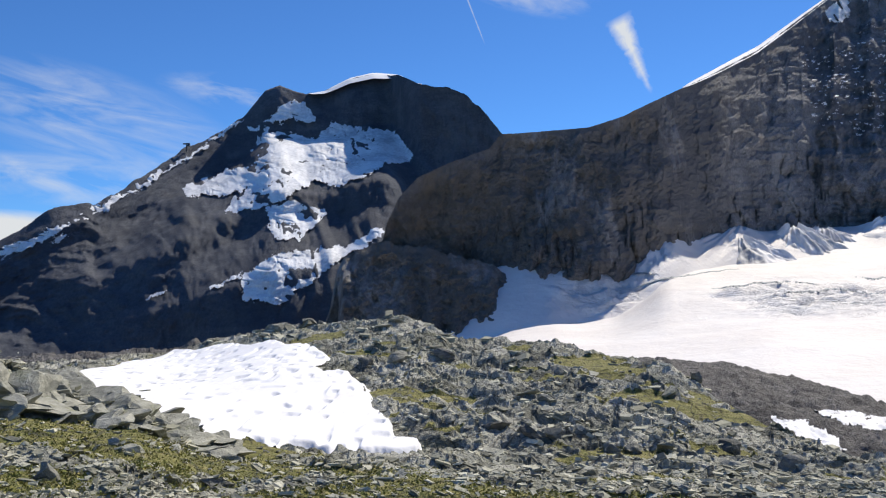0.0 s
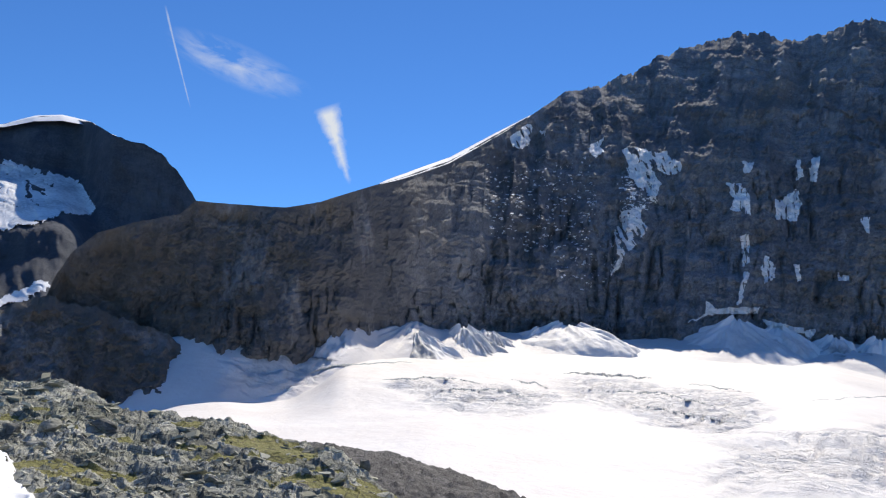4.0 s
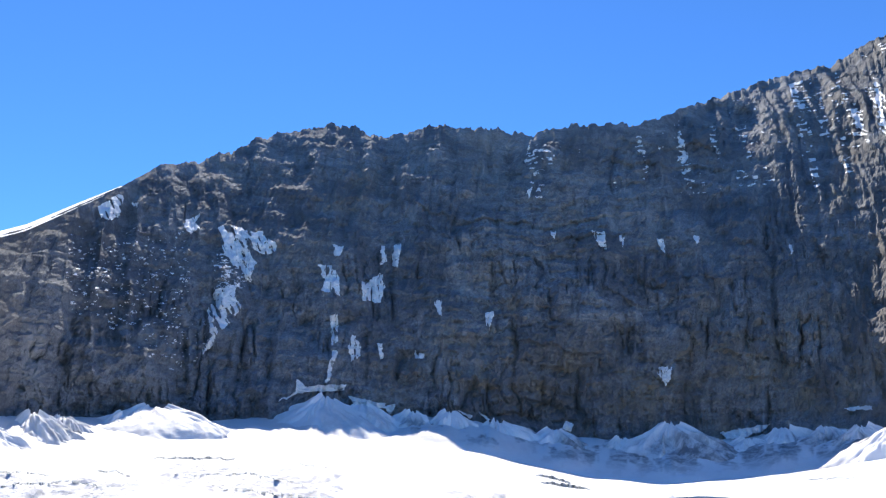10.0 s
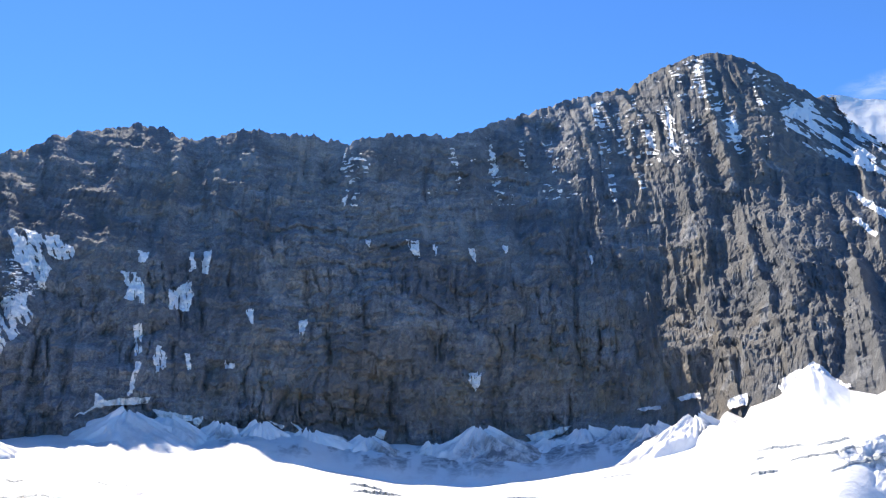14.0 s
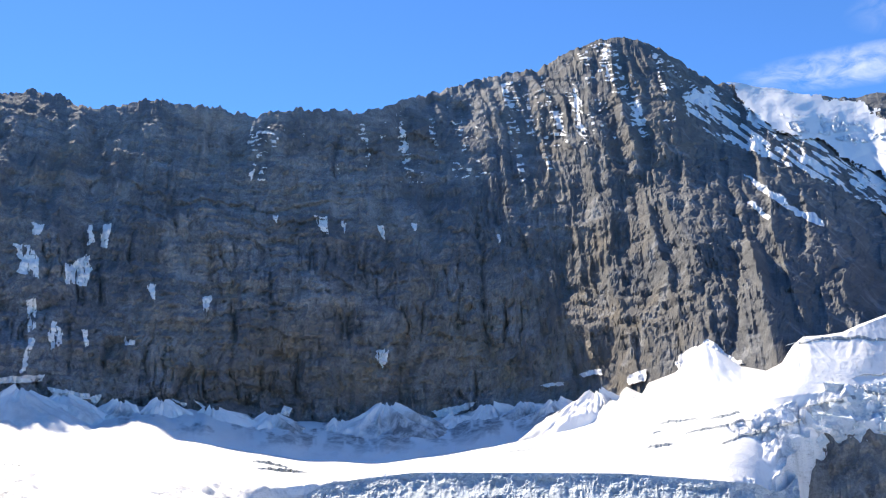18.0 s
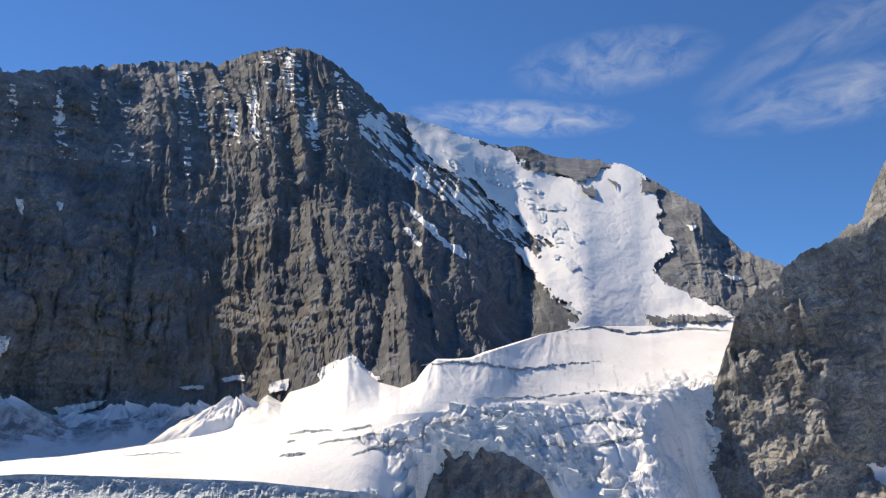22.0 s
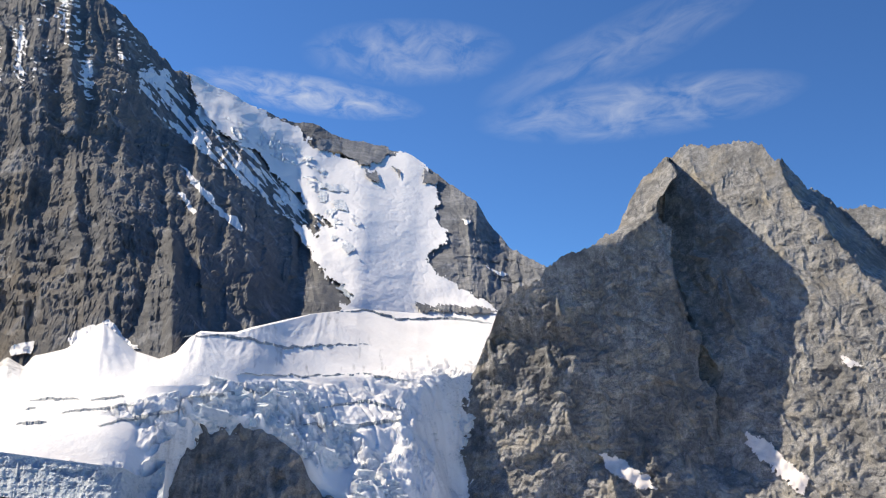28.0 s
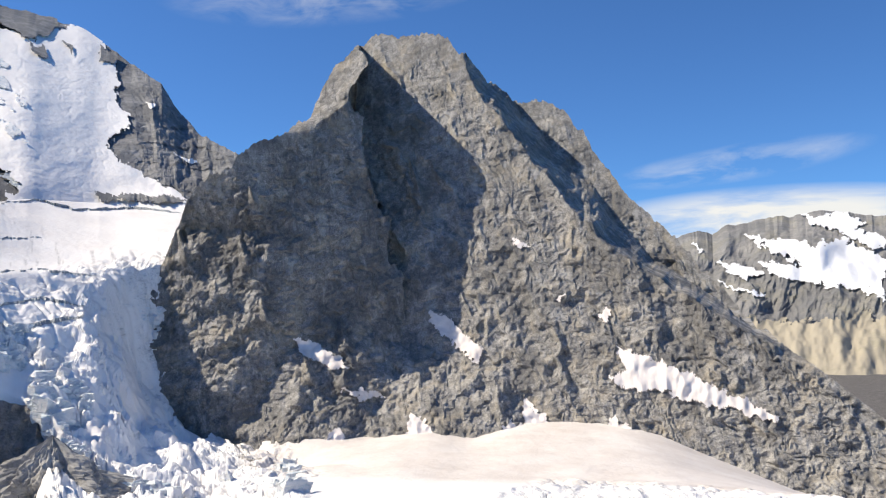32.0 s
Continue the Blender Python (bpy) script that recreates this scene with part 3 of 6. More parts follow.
    # the pointed spur that stands before the shoulder
    spur = np.clip(1 - np.abs(A - 83.9 - (11.4 - E) * 0.1) / (0.35 + 0.3 * np.clip(11.4 - E, 0, 9)), 0, 1) * smooth(0, 1.2, 11.4 - E)
    R = R - 75 * spur - 7 * fbm(A * 0.4, E * 0.45, octaves=4, seed=43) * smooth(88, 92, A) * (1 - smooth(102, 105, A))
    jag = fbm(A * 1.9, 0 * A, octaves=5, gain=0.65, seed=41)
    Z = Z + np.clip(S, 0, 1) ** 28 * jag * 5.5 * (1 - 0.5 * bowl) * smooth(24, 32, A)
    return cart(A, R, Z)


def wall_warm(g):
    """Where the rock is rusty brown: the lower cliffs and the end of the ridge."""
    a, e = angles(g)
    n = fbm(a * 0.35, e * 0.5, octaves=4, seed=91)
    low = smooth(40, 50, a) * (1 - smooth(73, 80, a)) * np.exp(-((e - 5.2) / 3.0) ** 2)
    end = 1 - smooth(10, 18, a)
    return np.clip(0.9 * low + 0.55 * end + 0.2 * smooth(60, 75, a) * (1 - smooth(80, 86, a)) + 0.4 * n * (1 - 0.7 * smooth(80, 86, a)), 0, 1)


wall = tagged(new("mountain_wall"), "long dark banded rock wall with a pointed summit above the glacier", "mountain")
WAZ = np.arange(-9, 110.05, 0.085)
G = wall_land(WAZ, np.linspace(0, 1, 236))
back = np.stack([cart(WAZ, np.hypot(G[-1, :, 0], G[-1, :, 1]) + out, np.minimum(G[-1, :, 2] * down - 30, G[-1, :, 2] - 0.2 * out)) for out, down in ((90, 0.92), (350, 0.6), (800, 0.1))])
G = np.concatenate([G, back], 0)
# browner rock at the left end; on the flank the tone lowers its sunlight
grid_part("rock_face", G, ROCK_WALL, wall, attrs={"warm": wall_warm(G), "brown_dim": 0.85 * smooth(66, 75, angles(G)[0] + 4 * fbm(G[..., 0] / 120, G[..., 2] / 120, octaves=3, seed=93)) * (1 - smooth(92, 98, angles(G)[0])) + 1 - smooth(11, 24, angles(G)[0] + 3 * fbm(G[..., 0] / 80, G[..., 2] / 80, octaves=3, seed=92))})

patch(wall_land, "snow_bowl", (83.4, 21.6, 86.5, 20.2, 89.4, 18.9, 91.3, 18.33, 92.75, 16.98, 94.84, 16.57, 96.34, 16.29, 97.82, 17.08, 99.12, 17.28, 99.85, 16.63, 100.76, 15.54, 100.93, 13.04, 101.81, 11.61, 100.38, 10.54, 101.08, 9.47, 103.51, 8.24, 105.36, 7.2, 105.29, 4.27, 95.05, 3.99, 95, 7.22, 95.89, 7.78, 93.87, 8.99, 92.73, 10.42, 90.8, 12.92, 92.89, 11.52, 93.99, 12.27, 91.9, 13.68, 88.77, 16.5, 86.44, 17.49, 84.82, 19.04), SNOW, wall, "steep white snowfield below the crest", fringe=0.22, step=0.06, lift=10, soften=8, relief=2.2)
# blue ice of the cliff, also painted over the snow its shadow falls on
SERACS_SHADOW = [(86.57, 18.59, 88.73, 17.59, 91.03, 17.3, 92.59, 16.07, 94.49, 14.83, 95.64, 12.66, 95.86, 10.13, 94.94, 10.47, 93.6, 12.99, 92.24, 14.79, 89.91, 16.54, 87.2, 17.53)]
hang(wall_land, SERACS_SHADOW, wall, ICE, name="ice_cliff", fringe=0.3, lift=14, streak=(1.1, 1.8, 0.02, 0.6), label="broken blue ice cliff with its shadow on the snow painted in")
patch(wall_land, "ice_patch", (93.85, 9.72, 95.88, 9.04, 97.88, 7.28, 98.95, 5.53, 97.17, 6.19, 94.99, 7.94), ICE_GREY, wall, "bare grey ice in the snowfield", fringe=0.2, lift=6)
HEAD_ROCKS = [(92.74, 17.52, 94.82, 17.73, 97.45, 17.37, 97.08, 16.47, 95.78, 16.11, 94.46, 16.82, 92.56, 16.9), (95.78, 15.93, 96.72, 15.75, 96.91, 15.03, 96.16, 15.39), (97.72, 16.29, 98.38, 15.93, 98.2, 15.5), (99.85, 16.09, 100.94, 15.72, 100.69, 15.12, 99.85, 15.27), (99.66, 7.32, 103.49, 7.36, 105.52, 7.03, 103.48, 6.84, 101.76, 6.99, 100.01, 6.9)]
hang(wall_land, HEAD_ROCKS, wall, ROCK_WALL, name="rock_band", fringe=0.12, lift=18, label="dark rocks breaking through snow")
STREAKS = (80.51, 20.53, 82.39, 21.03, 84.81, 19.22, 87.2, 17.53, 89.94, 15.82, 92.63, 14.25, 94, 11.54, 92.72, 10.78, 89.64, 13.61, 84.98, 16.33, 81.8, 18.48)
patch(wall_land, "snow_streaks", STREAKS, SNOW, wall, "thin slanting snow streaks on rock", fringe=0.2, streak=(3.2, 0.7, 0.02, 3.4), step=0.03)
RIGHT_SNOW = [(84, 13.6, 84.53, 13.53, 85.4, 12.44, 85.18, 12.33), (84.07, 15.48, 85.13, 14.49, 86.18, 13.64, 86.65, 12.95, 88.3, 11.83, 88.33, 11.55, 87.87, 11.72, 86.4, 12.78, 84.78, 14.37), (87.34, 12.51, 87.97, 12.39, 88.4, 11.61, 87.9, 11.88), (78.63, 4.06, 79.39, 4.77, 80.81, 5.35, 81.1, 5.19, 82.66, 3.76, 81.78, 3.62, 78.93, 3.62), (102.53, 13.2, 103.24, 13.01, 102.88, 12.73), (104.23, 10.25, 105.76, 9.64, 105.41, 9.47)]
hang(wall_land, RIGHT_SNOW, wall, SNOW, fringe=0.08, step=0.03)
LEFT_SNOW = [
    (23.97, 15.27, 24.69, 15.8, 25.12, 16.08, 25.53, 16.12, 25.49, 15.77, 25.37, 14.81, 24.91, 14.48, 24.34, 14.61),
    (25.95, 15.81, 26.34, 15.74, 26.3, 15.45, 25.97, 15.57),
    (29.21, 14.66, 29.73, 15.05, 30.18, 15.41, 30, 14.71, 30.31, 14.56, 29.61, 14.08),
    (31.39, 14.63, 31.75, 14.83, 33.23, 14.66, 35.37, 14.19, 35.15, 13.38, 34.5, 12.98, 33.47, 13.66, 32.95, 13.05, 31.85, 13.21),
    (31.56, 10.78, 32.98, 11.1, 32.72, 10.55, 33.06, 9.67, 32.63, 8.93, 31.8, 7.82, 30.99, 6.65, 30.8, 6.93, 31.38, 7.8, 31.22, 8.69, 30.93, 9.39, 31.32, 9.95),
    (31.79, 14.11, 32.54, 13.79, 34.06, 12.89, 33.6, 11.13, 32.82, 12.18, 31.87, 12.85),
]
hang(wall_land, LEFT_SNOW, wall, SNOW, fringe=0.1, step=0.03, streak=(5, 1.5, -0.45, 2.5), label="streaky snow patch on the dark wall")
MID_SNOW = [
    (37.78, 12.64, 38.98, 12.49, 39.53, 11.34, 39.41, 10.6, 38.14, 10.86, 38.41, 11.67), (38.79, 13.87, 39.62, 13.79, 39.33, 13.16, 38.96, 13.15), (38.78, 9.31, 39.47, 9.48, 39.41, 7.7, 38.98, 7.33),
    (39.06, 7.15, 39.36, 6.97, 38.83, 5.02, 38.58, 5.16), (41.99, 13.87, 42.36, 13.95, 42.38, 12.78, 42.05, 12.59), (42.78, 13.96, 43.38, 14.08, 43.17, 12.65, 42.84, 12.42),
    (40.35, 11.54, 41.1, 11.44, 42.09, 12.19, 42.43, 12.01, 42.16, 10.22, 40.56, 10.37), (40.21, 8.15, 40.7, 7.72, 40.86, 6.82, 40.36, 6.38, 40.04, 7.35), (41.87, 7.64, 42.2, 7.64, 42.18, 6.56, 41.89, 6.52),
    (44.3, 7.13, 45.07, 7.02, 44.96, 6.66, 44.34, 6.73), (45.53, 10.4, 46.05, 10.37, 46.02, 9.39, 45.65, 9.97), (48.95, 9.6, 49.54, 9.71, 49.39, 9.17, 49.05, 8.09),
    (53.27, 14.81, 53.71, 14.79, 53.55, 14.22), (55.92, 14.78, 56.77, 14.56, 57.01, 13.52, 56.48, 13.72), (57.68, 14.37, 58.17, 14.24, 58.03, 13.54), (60.1, 13.96, 60.62, 14, 60.8, 12.94, 60.4, 13.14),
    (62.39, 14.05, 62.82, 13.92, 62.63, 13.59), (67.98, 13.13, 68.4, 12.96, 68.22, 12.38), (51.68, 17.34, 52.21, 17.68, 51.97, 16.86), (59.78, 5.93, 60.45, 6.09, 60.12, 4.9, 59.86, 5.04),
]
hang(wall_land, MID_SNOW, wall, SNOW, fringe=0.09, step=0.03, streak=(6, 1.5, -0.5, 0.3))
FOOT_SNOW = [
    (35.57, 3.75, 37.34, 4.42, 39.93, 4.55, 39.92, 4.94, 37.33, 4.78, 36.88, 5.2, 36.84, 4.41), (40.05, 4.19, 42.41, 3.8, 42.49, 3.38, 40.6, 3.7), (63.3, 1.86, 64.46, 2.15, 66.21, 2.38, 65.61, 1.99, 64.43, 1.52, 63.64, 1.45),
    (70.22, 3.19, 71.74, 3.38, 71.72, 3.14, 70.71, 3.02), (72.7, 3.82, 74.21, 4.04, 74.18, 3.69, 72.93, 3.56), (75.63, 3.39, 76.91, 3.76, 76.85, 3.1, 75.68, 2.82), (53.63, 2.26, 53.95, 2.63, 54.44, 2.5, 54.19, 1.99),
    (47.07, 3.42, 48.04, 2.98, 47.94, 2.78), (48.47, 3.34, 49.21, 2.79, 48.98, 2.73), (42.47, 3.51, 43.09, 3.75, 42.98, 3.29, 42.64, 3.04), (59.9, 5.34, 60.65, 5.92, 60.55, 5.13, 60.17, 4.72),
]
hang(wall_land, FOOT_SNOW, wall, SNOW, fringe=0.07, step=0.03, lift=6)
GLINTS = (22.63, 13.92, 24.73, 13.41, 28.89, 14.1, 30.11, 12.03, 29.62, 8.79, 31.45, 7.81, 29.46, 5.96, 25.15, 8.54, 23.09, 9.1)
# sun glints on the rock, painted as specks of white surface
patch(wall_land, "snow_specks", GLINTS, SNOW, wall, "scattered bright specks on the dark wall", fringe=0.5, streak=(4.0, 10, 0.8, 1.2), step=0.03, kind="stuff")
patch(wall_land, "snow_specks", (31.48, 13.19, 33.51, 12.94, 33.44, 10.76, 31.62, 10.86), SNOW, wall, "scattered bright specks on the dark wall", fringe=0.3, streak=(5, 12, 0.35, 3), step=0.03, kind="stuff")


def ledge_snow(outline, cut, seed, step=0.045):
    a = np.arange(min(outline[0::2]), max(outline[0::2]), step)
    g = wall_land(a, np.linspace(0.55, 1.0, 260))
    c = centres(g)
    ca, ce = angles(c)
    warp = fbm(ca * 0.25, ce * 0.2, octaves=3, seed=3)
    beds = ce * 2.6 + ca * 0.16 + 1.3 * warp + 0.5 * fbm(ca * 1.5, ce * 3, octaves=3, seed=seed + 5)
    shelf = np.abs(beds % 1.0 - 0.5) < 0.19
    gully = fbm((ca + 0.16 * (ce - 8)) * 1.5, ce * 0.3, octaves=3, seed=seed)
    spots = fbm(ca * 3.2, ce * 5, octaves=3, seed=seed + 1)
    mask = within(ca, ce, *outline) & ((shelf & (gully + 0.55 * spots > cut)) | (gully + 0.3 * spots > cut + 0.55))
    tagged(grid_part("ledge_snow", toward(g, 2.5, 1), SNOW, wall, "small strips of snow on ledges and in gullies", soft=True, mask=mask), kind="stuff")


ledge_snow((70, 15.5, 69, 22.6, 72, 23.1, 75.5, 24.5, 78, 24.3, 80, 23.2, 82, 21, 80, 17, 76, 17.5), 0.3, 401)
ledge_snow((60, 16.5, 60, 20.5, 64, 22, 69, 22.6, 71, 17), 0.72, 411)
ledge_snow((51, 17, 52, 20.4, 60, 20.8, 62, 16.5), 1.05, 421)

# white cornice along the crest, lit from behind
CA = np.arange(15.6, 25.4, 0.12)
wide = np.sin(np.pi * np.clip((CA - 15.6) / 9.8, 0, 1)) ** 0.5
cr, ce = CREST_R(CA), crest_el(CA)
front = cart(CA, cr - 5 * wide, rise(ce - 0.16 * wide, cr - 5 * wide))
lip = cart(CA, cr + 20 * wide, rise(ce, cr) + 9.5 * wide)
tail = cart(CA, cr + 60, rise(ce, cr) - 10)
grid_part("snow_cornice", np.stack([front, (front + lip) / 2 + np.array((0, 0, 0.8)), lip, tail]), SNOW, wall, "bright snow edge along the crest", soft=True)

# ---- left dome mountain ----
LEFT_CREST = curve_of(-40, 0, -30, 2.4, -26.6, 3.5, -24, 5.2, -22, 5.85, -21.5, 5.6, -19.4, 6.9, -16.2, 9.1, -15.5, 9.3, -12.6, 11, -11.1, 12.7, -10.2, 12.95, -8.6, 12.5, -7.3, 12.7, -5.7, 13.4, -4.2, 13.7, -2.5, 13.6, -1.4, 13.1, 0.2, 12.9, 1.7, 12.3, 2.7, 11.4, 3.8, 10.2, 6, 7, 10, 3)
DOME_R = curve_of(0, 1900, 0.28, 2060, 0.44, 2330, 0.52, 2400, 0.8, 2930, 1, 3050)


def dome_land(az, s):
    A, S = np.meshgrid(az, s)
    side = smooth(-12, -24, A)
    cliff = smooth(-3.5, -1.0, A)
    R = DOME_R(S) * (1 - side - cliff) + (2100 + 480 * S) * side + (2350 + 300 * S) * cliff
    top = 3050 * (1 - side - cliff) + 2580 * side + 2650 * cliff
    Z = rise(-6.0, 1900) * (1 - S) + rise(LEFT_CREST(A), top) * S
    env = np.sin(np.pi * np.clip(S, 0, 1)) ** 0.6
    warp = fbm(A * 0.2, S * 3, octaves=3, seed=8)
    R = R - env * (30 * (ridged(A * 0.3 + 0.4 * warp + S * 2.4, S * 2.5, octaves=5, gain=0.55, seed=15) - 0.6) * 2 + 70 * fbm(A * 0.12, S * 2, octaves=3, seed=5) + 6 * fbm(A * 1.6 + S * 8, S * 22, octaves=4, gain=0.65, seed=17))
    Z = Z + S ** 20 * 5 * fbm(A * 1.3, 0 * A, octaves=4, seed=9)
    return cart(A, R, Z)


dome = tagged(new("mountain_dome"), "dark rounded mountain with hanging glaciers and a snow cap", "mountain")
DAZ = np.arange(-40, 10.05, 0.11)
G = dome_land(DAZ, np.linspace(0, 1, 150))
back = np.stack([cart(DAZ, np.hypot(G[-1, :, 0], G[-1, :, 1]) + o, G[-1, :, 2] * k - 30) for o, k in ((150, 0.9), (1000, 0.1))])
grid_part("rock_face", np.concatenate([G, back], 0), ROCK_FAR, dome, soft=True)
DOME_ICE = [
    (-11.22, 10.74, -10.06, 11.69, -9.33, 12.05, -8.76, 11.94, -7.85, 10.98, -8.29, 10.63, -9.36, 10.99, -10.09, 10.64),
    (-12.08, 9.05, -11.16, 10.28, -10.1, 10.11, -7.95, 9.74, -6.84, 10.76, -5.03, 10.42, -2.84, 9.91, -1.89, 8.73, -2.16, 8.12, -3.63, 8.05, -4.75, 7.35, -6.59, 6.59, -8.03, 6.98, -10.92, 5.59, -13.74, 4.98, -13.8, 5.34, -12.31, 6.67, -13.71, 6.12, -16.11, 6.17, -16.38, 6.52, -14.03, 7.53, -11.92, 8.16),
    (-11.28, 5.38, -9.49, 5.85, -7.29, 5.02, -8.1, 4.27, -9.21, 3.21, -10.69, 3.43, -11.13, 4.34),
    (-12.96, 0.98, -11, 2.25, -8.5, 2.73, -7.6, 3.06, -6.34, 2.67, -3.9, 3.98, -3.85, 3.47, -5.26, 2.56, -6.73, 1.88, -8.19, 0.83, -9.65, -0.2, -10.73, -0.88, -12.82, -0.27),
    (-26.62, 2.9, -24.83, 3.7, -22.66, 4.77, -20.42, 6.13, -17.09, 7.87, -12.91, 10.87, -12.49, 10.91, -15.72, 8.61, -18.44, 6.86, -21.07, 5.14, -23.91, 3.63, -25.74, 2.82, -26.63, 2.34),
    (-24.07, 3.4, -23.05, 3.82, -23.11, 3.52, -23.92, 3.23), (-18.73, -0.2, -17.5, 0.35, -17.67, 0.07, -18.57, -0.38), (-15.04, 0.34, -12.78, 1.26, -12.96, 0.98, -14.87, 0.19), (-12.22, 10.42, -11.51, 10.5, -11.66, 10.07, -12.16, 10.07),
]
hang(dome_land, DOME_ICE, dome, HANGING, name="hanging_glacier", fringe=0.16, lift=5, step=0.04, soften=6, relief=10.0, label="bright crevassed hanging glacier")
CA = np.arange(-8.4, -0.9, 0.15)
wide = np.sin(np.pi * np.clip((CA + 8.4) / 7.5, 0, 1)) ** 0.5
ce = LEFT_CREST(CA)
front = cart(CA, 0 * CA + 3000, rise(ce - 0.28 * wide, 3000 + 0 * CA) + 2)
lip = cart(CA, 0 * CA + 3090, rise(ce, 3050 + 0 * CA) + 16 * wide)
grid_part("snow_cap", np.stack([front, (front + lip) / 2 + np.array((0, 0, 4)), lip, cart(CA, 0 * CA + 3300, rise(ce, 3050 + 0 * CA) - 40)]), SNOW_FAR, dome, "bright snow cap on the summit", soft=True)

# ---- right pyramid: a steep lit slope, a face turned from the sun before it, a couloir behind its crest ----
PEAK_EL = curve_of(101.4, 0.2, 101.55, 1.07, 101.7, 1.8, 103.6, 3.26, 104.6, 5.8, 105.1, 7.46, 106.3, 8.8, 107.8, 9.35, 108.5, 10.5, 110.7, 11.6, 112.8, 12.7, 113.6, 14.5, 114.3, 15.8, 116.7, 17.7, 118.4, 17.75, 121.2, 17.95, 122.1, 17.1, 123, 16.6, 124.3, 15.2, 126.1, 13.5, 128, 13.5, 129.4, 12.9, 130.8, 10.9, 131.8, 9.4, 133.2, 7.5, 136.1, 4.6, 137.5, 2.8, 139.8, 0.1, 141.3, -1.5, 143.5, -3.1, 145.6, -4.8, 150, -8.5)
SHADE_EDGE = curve_of(-3, 119.2, 5, 117.8, 9, 116.8, 12, 116.0, 14.5, 115.6, 17, 116.2)
PROW_EDGE = curve_of(12.3, 113.2, 13.6, 115.2, 16.3, 116.5, 17.8, 116.9)
LEDGE = curve_of(101, -9, 107, -8, 109.8, -5, 112, -1.6, 115.2, -0.4, 118, -1.4, 121.6, -2.4, 125, -3.2, 129, -9)
COULOIR_NEAR = curve_of(-2.2, 141.5, -0.75, 139.1, 0.7, 137.1, 2.7, 134.1, 4.75, 131.3, 7.7, 128.9, 10.3, 126.8, 13.2, 124.6, 16.5, 122.8)
COULOIR_FAR = curve_of(-2.4, 142.6, -1.1, 140.4, 1.0, 138.1, 3.2, 134.8, 5.4, 132.8, 8.7, 130.4, 10.4, 128.6, 13.2, 126.3, 16.5, 124.2)
TEETH = ((108.26, 5.16, 0.55, 2.6), (109.61, 1.19, 0.6, 2.4), (119.25, 10.16, 0.5, 3.4), (108.9, 8.4, 0.4, 1.6), (104.6, 5.5, 0.6, 3.0), (114.6, -0.4, 0.7, 2.2), (116.9, -1.0, 0.6, 2.5), (112.3, -2.4, 0.7, 2.4))


def plane_reach(A, E, slope, facing, a, e, r):
    """Distance along the ground at which sight lines meet a tilted plane through one point."""
    s, n = radians(slope), radians(facing)
    nx, ny, nz = math.sin(s) * math.sin(n), math.sin(s) * math.cos(n), math.cos(s)
    d = nx * math.sin(radians(a)) * r + ny * math.cos(radians(a)) * r + nz * math.tan(radians(e)) * r
    return d / np.minimum(nx * np.sin(np.radians(A)) + ny * np.cos(np.radians(A)) + nz * np.tan(np.radians(E)), -0.05)


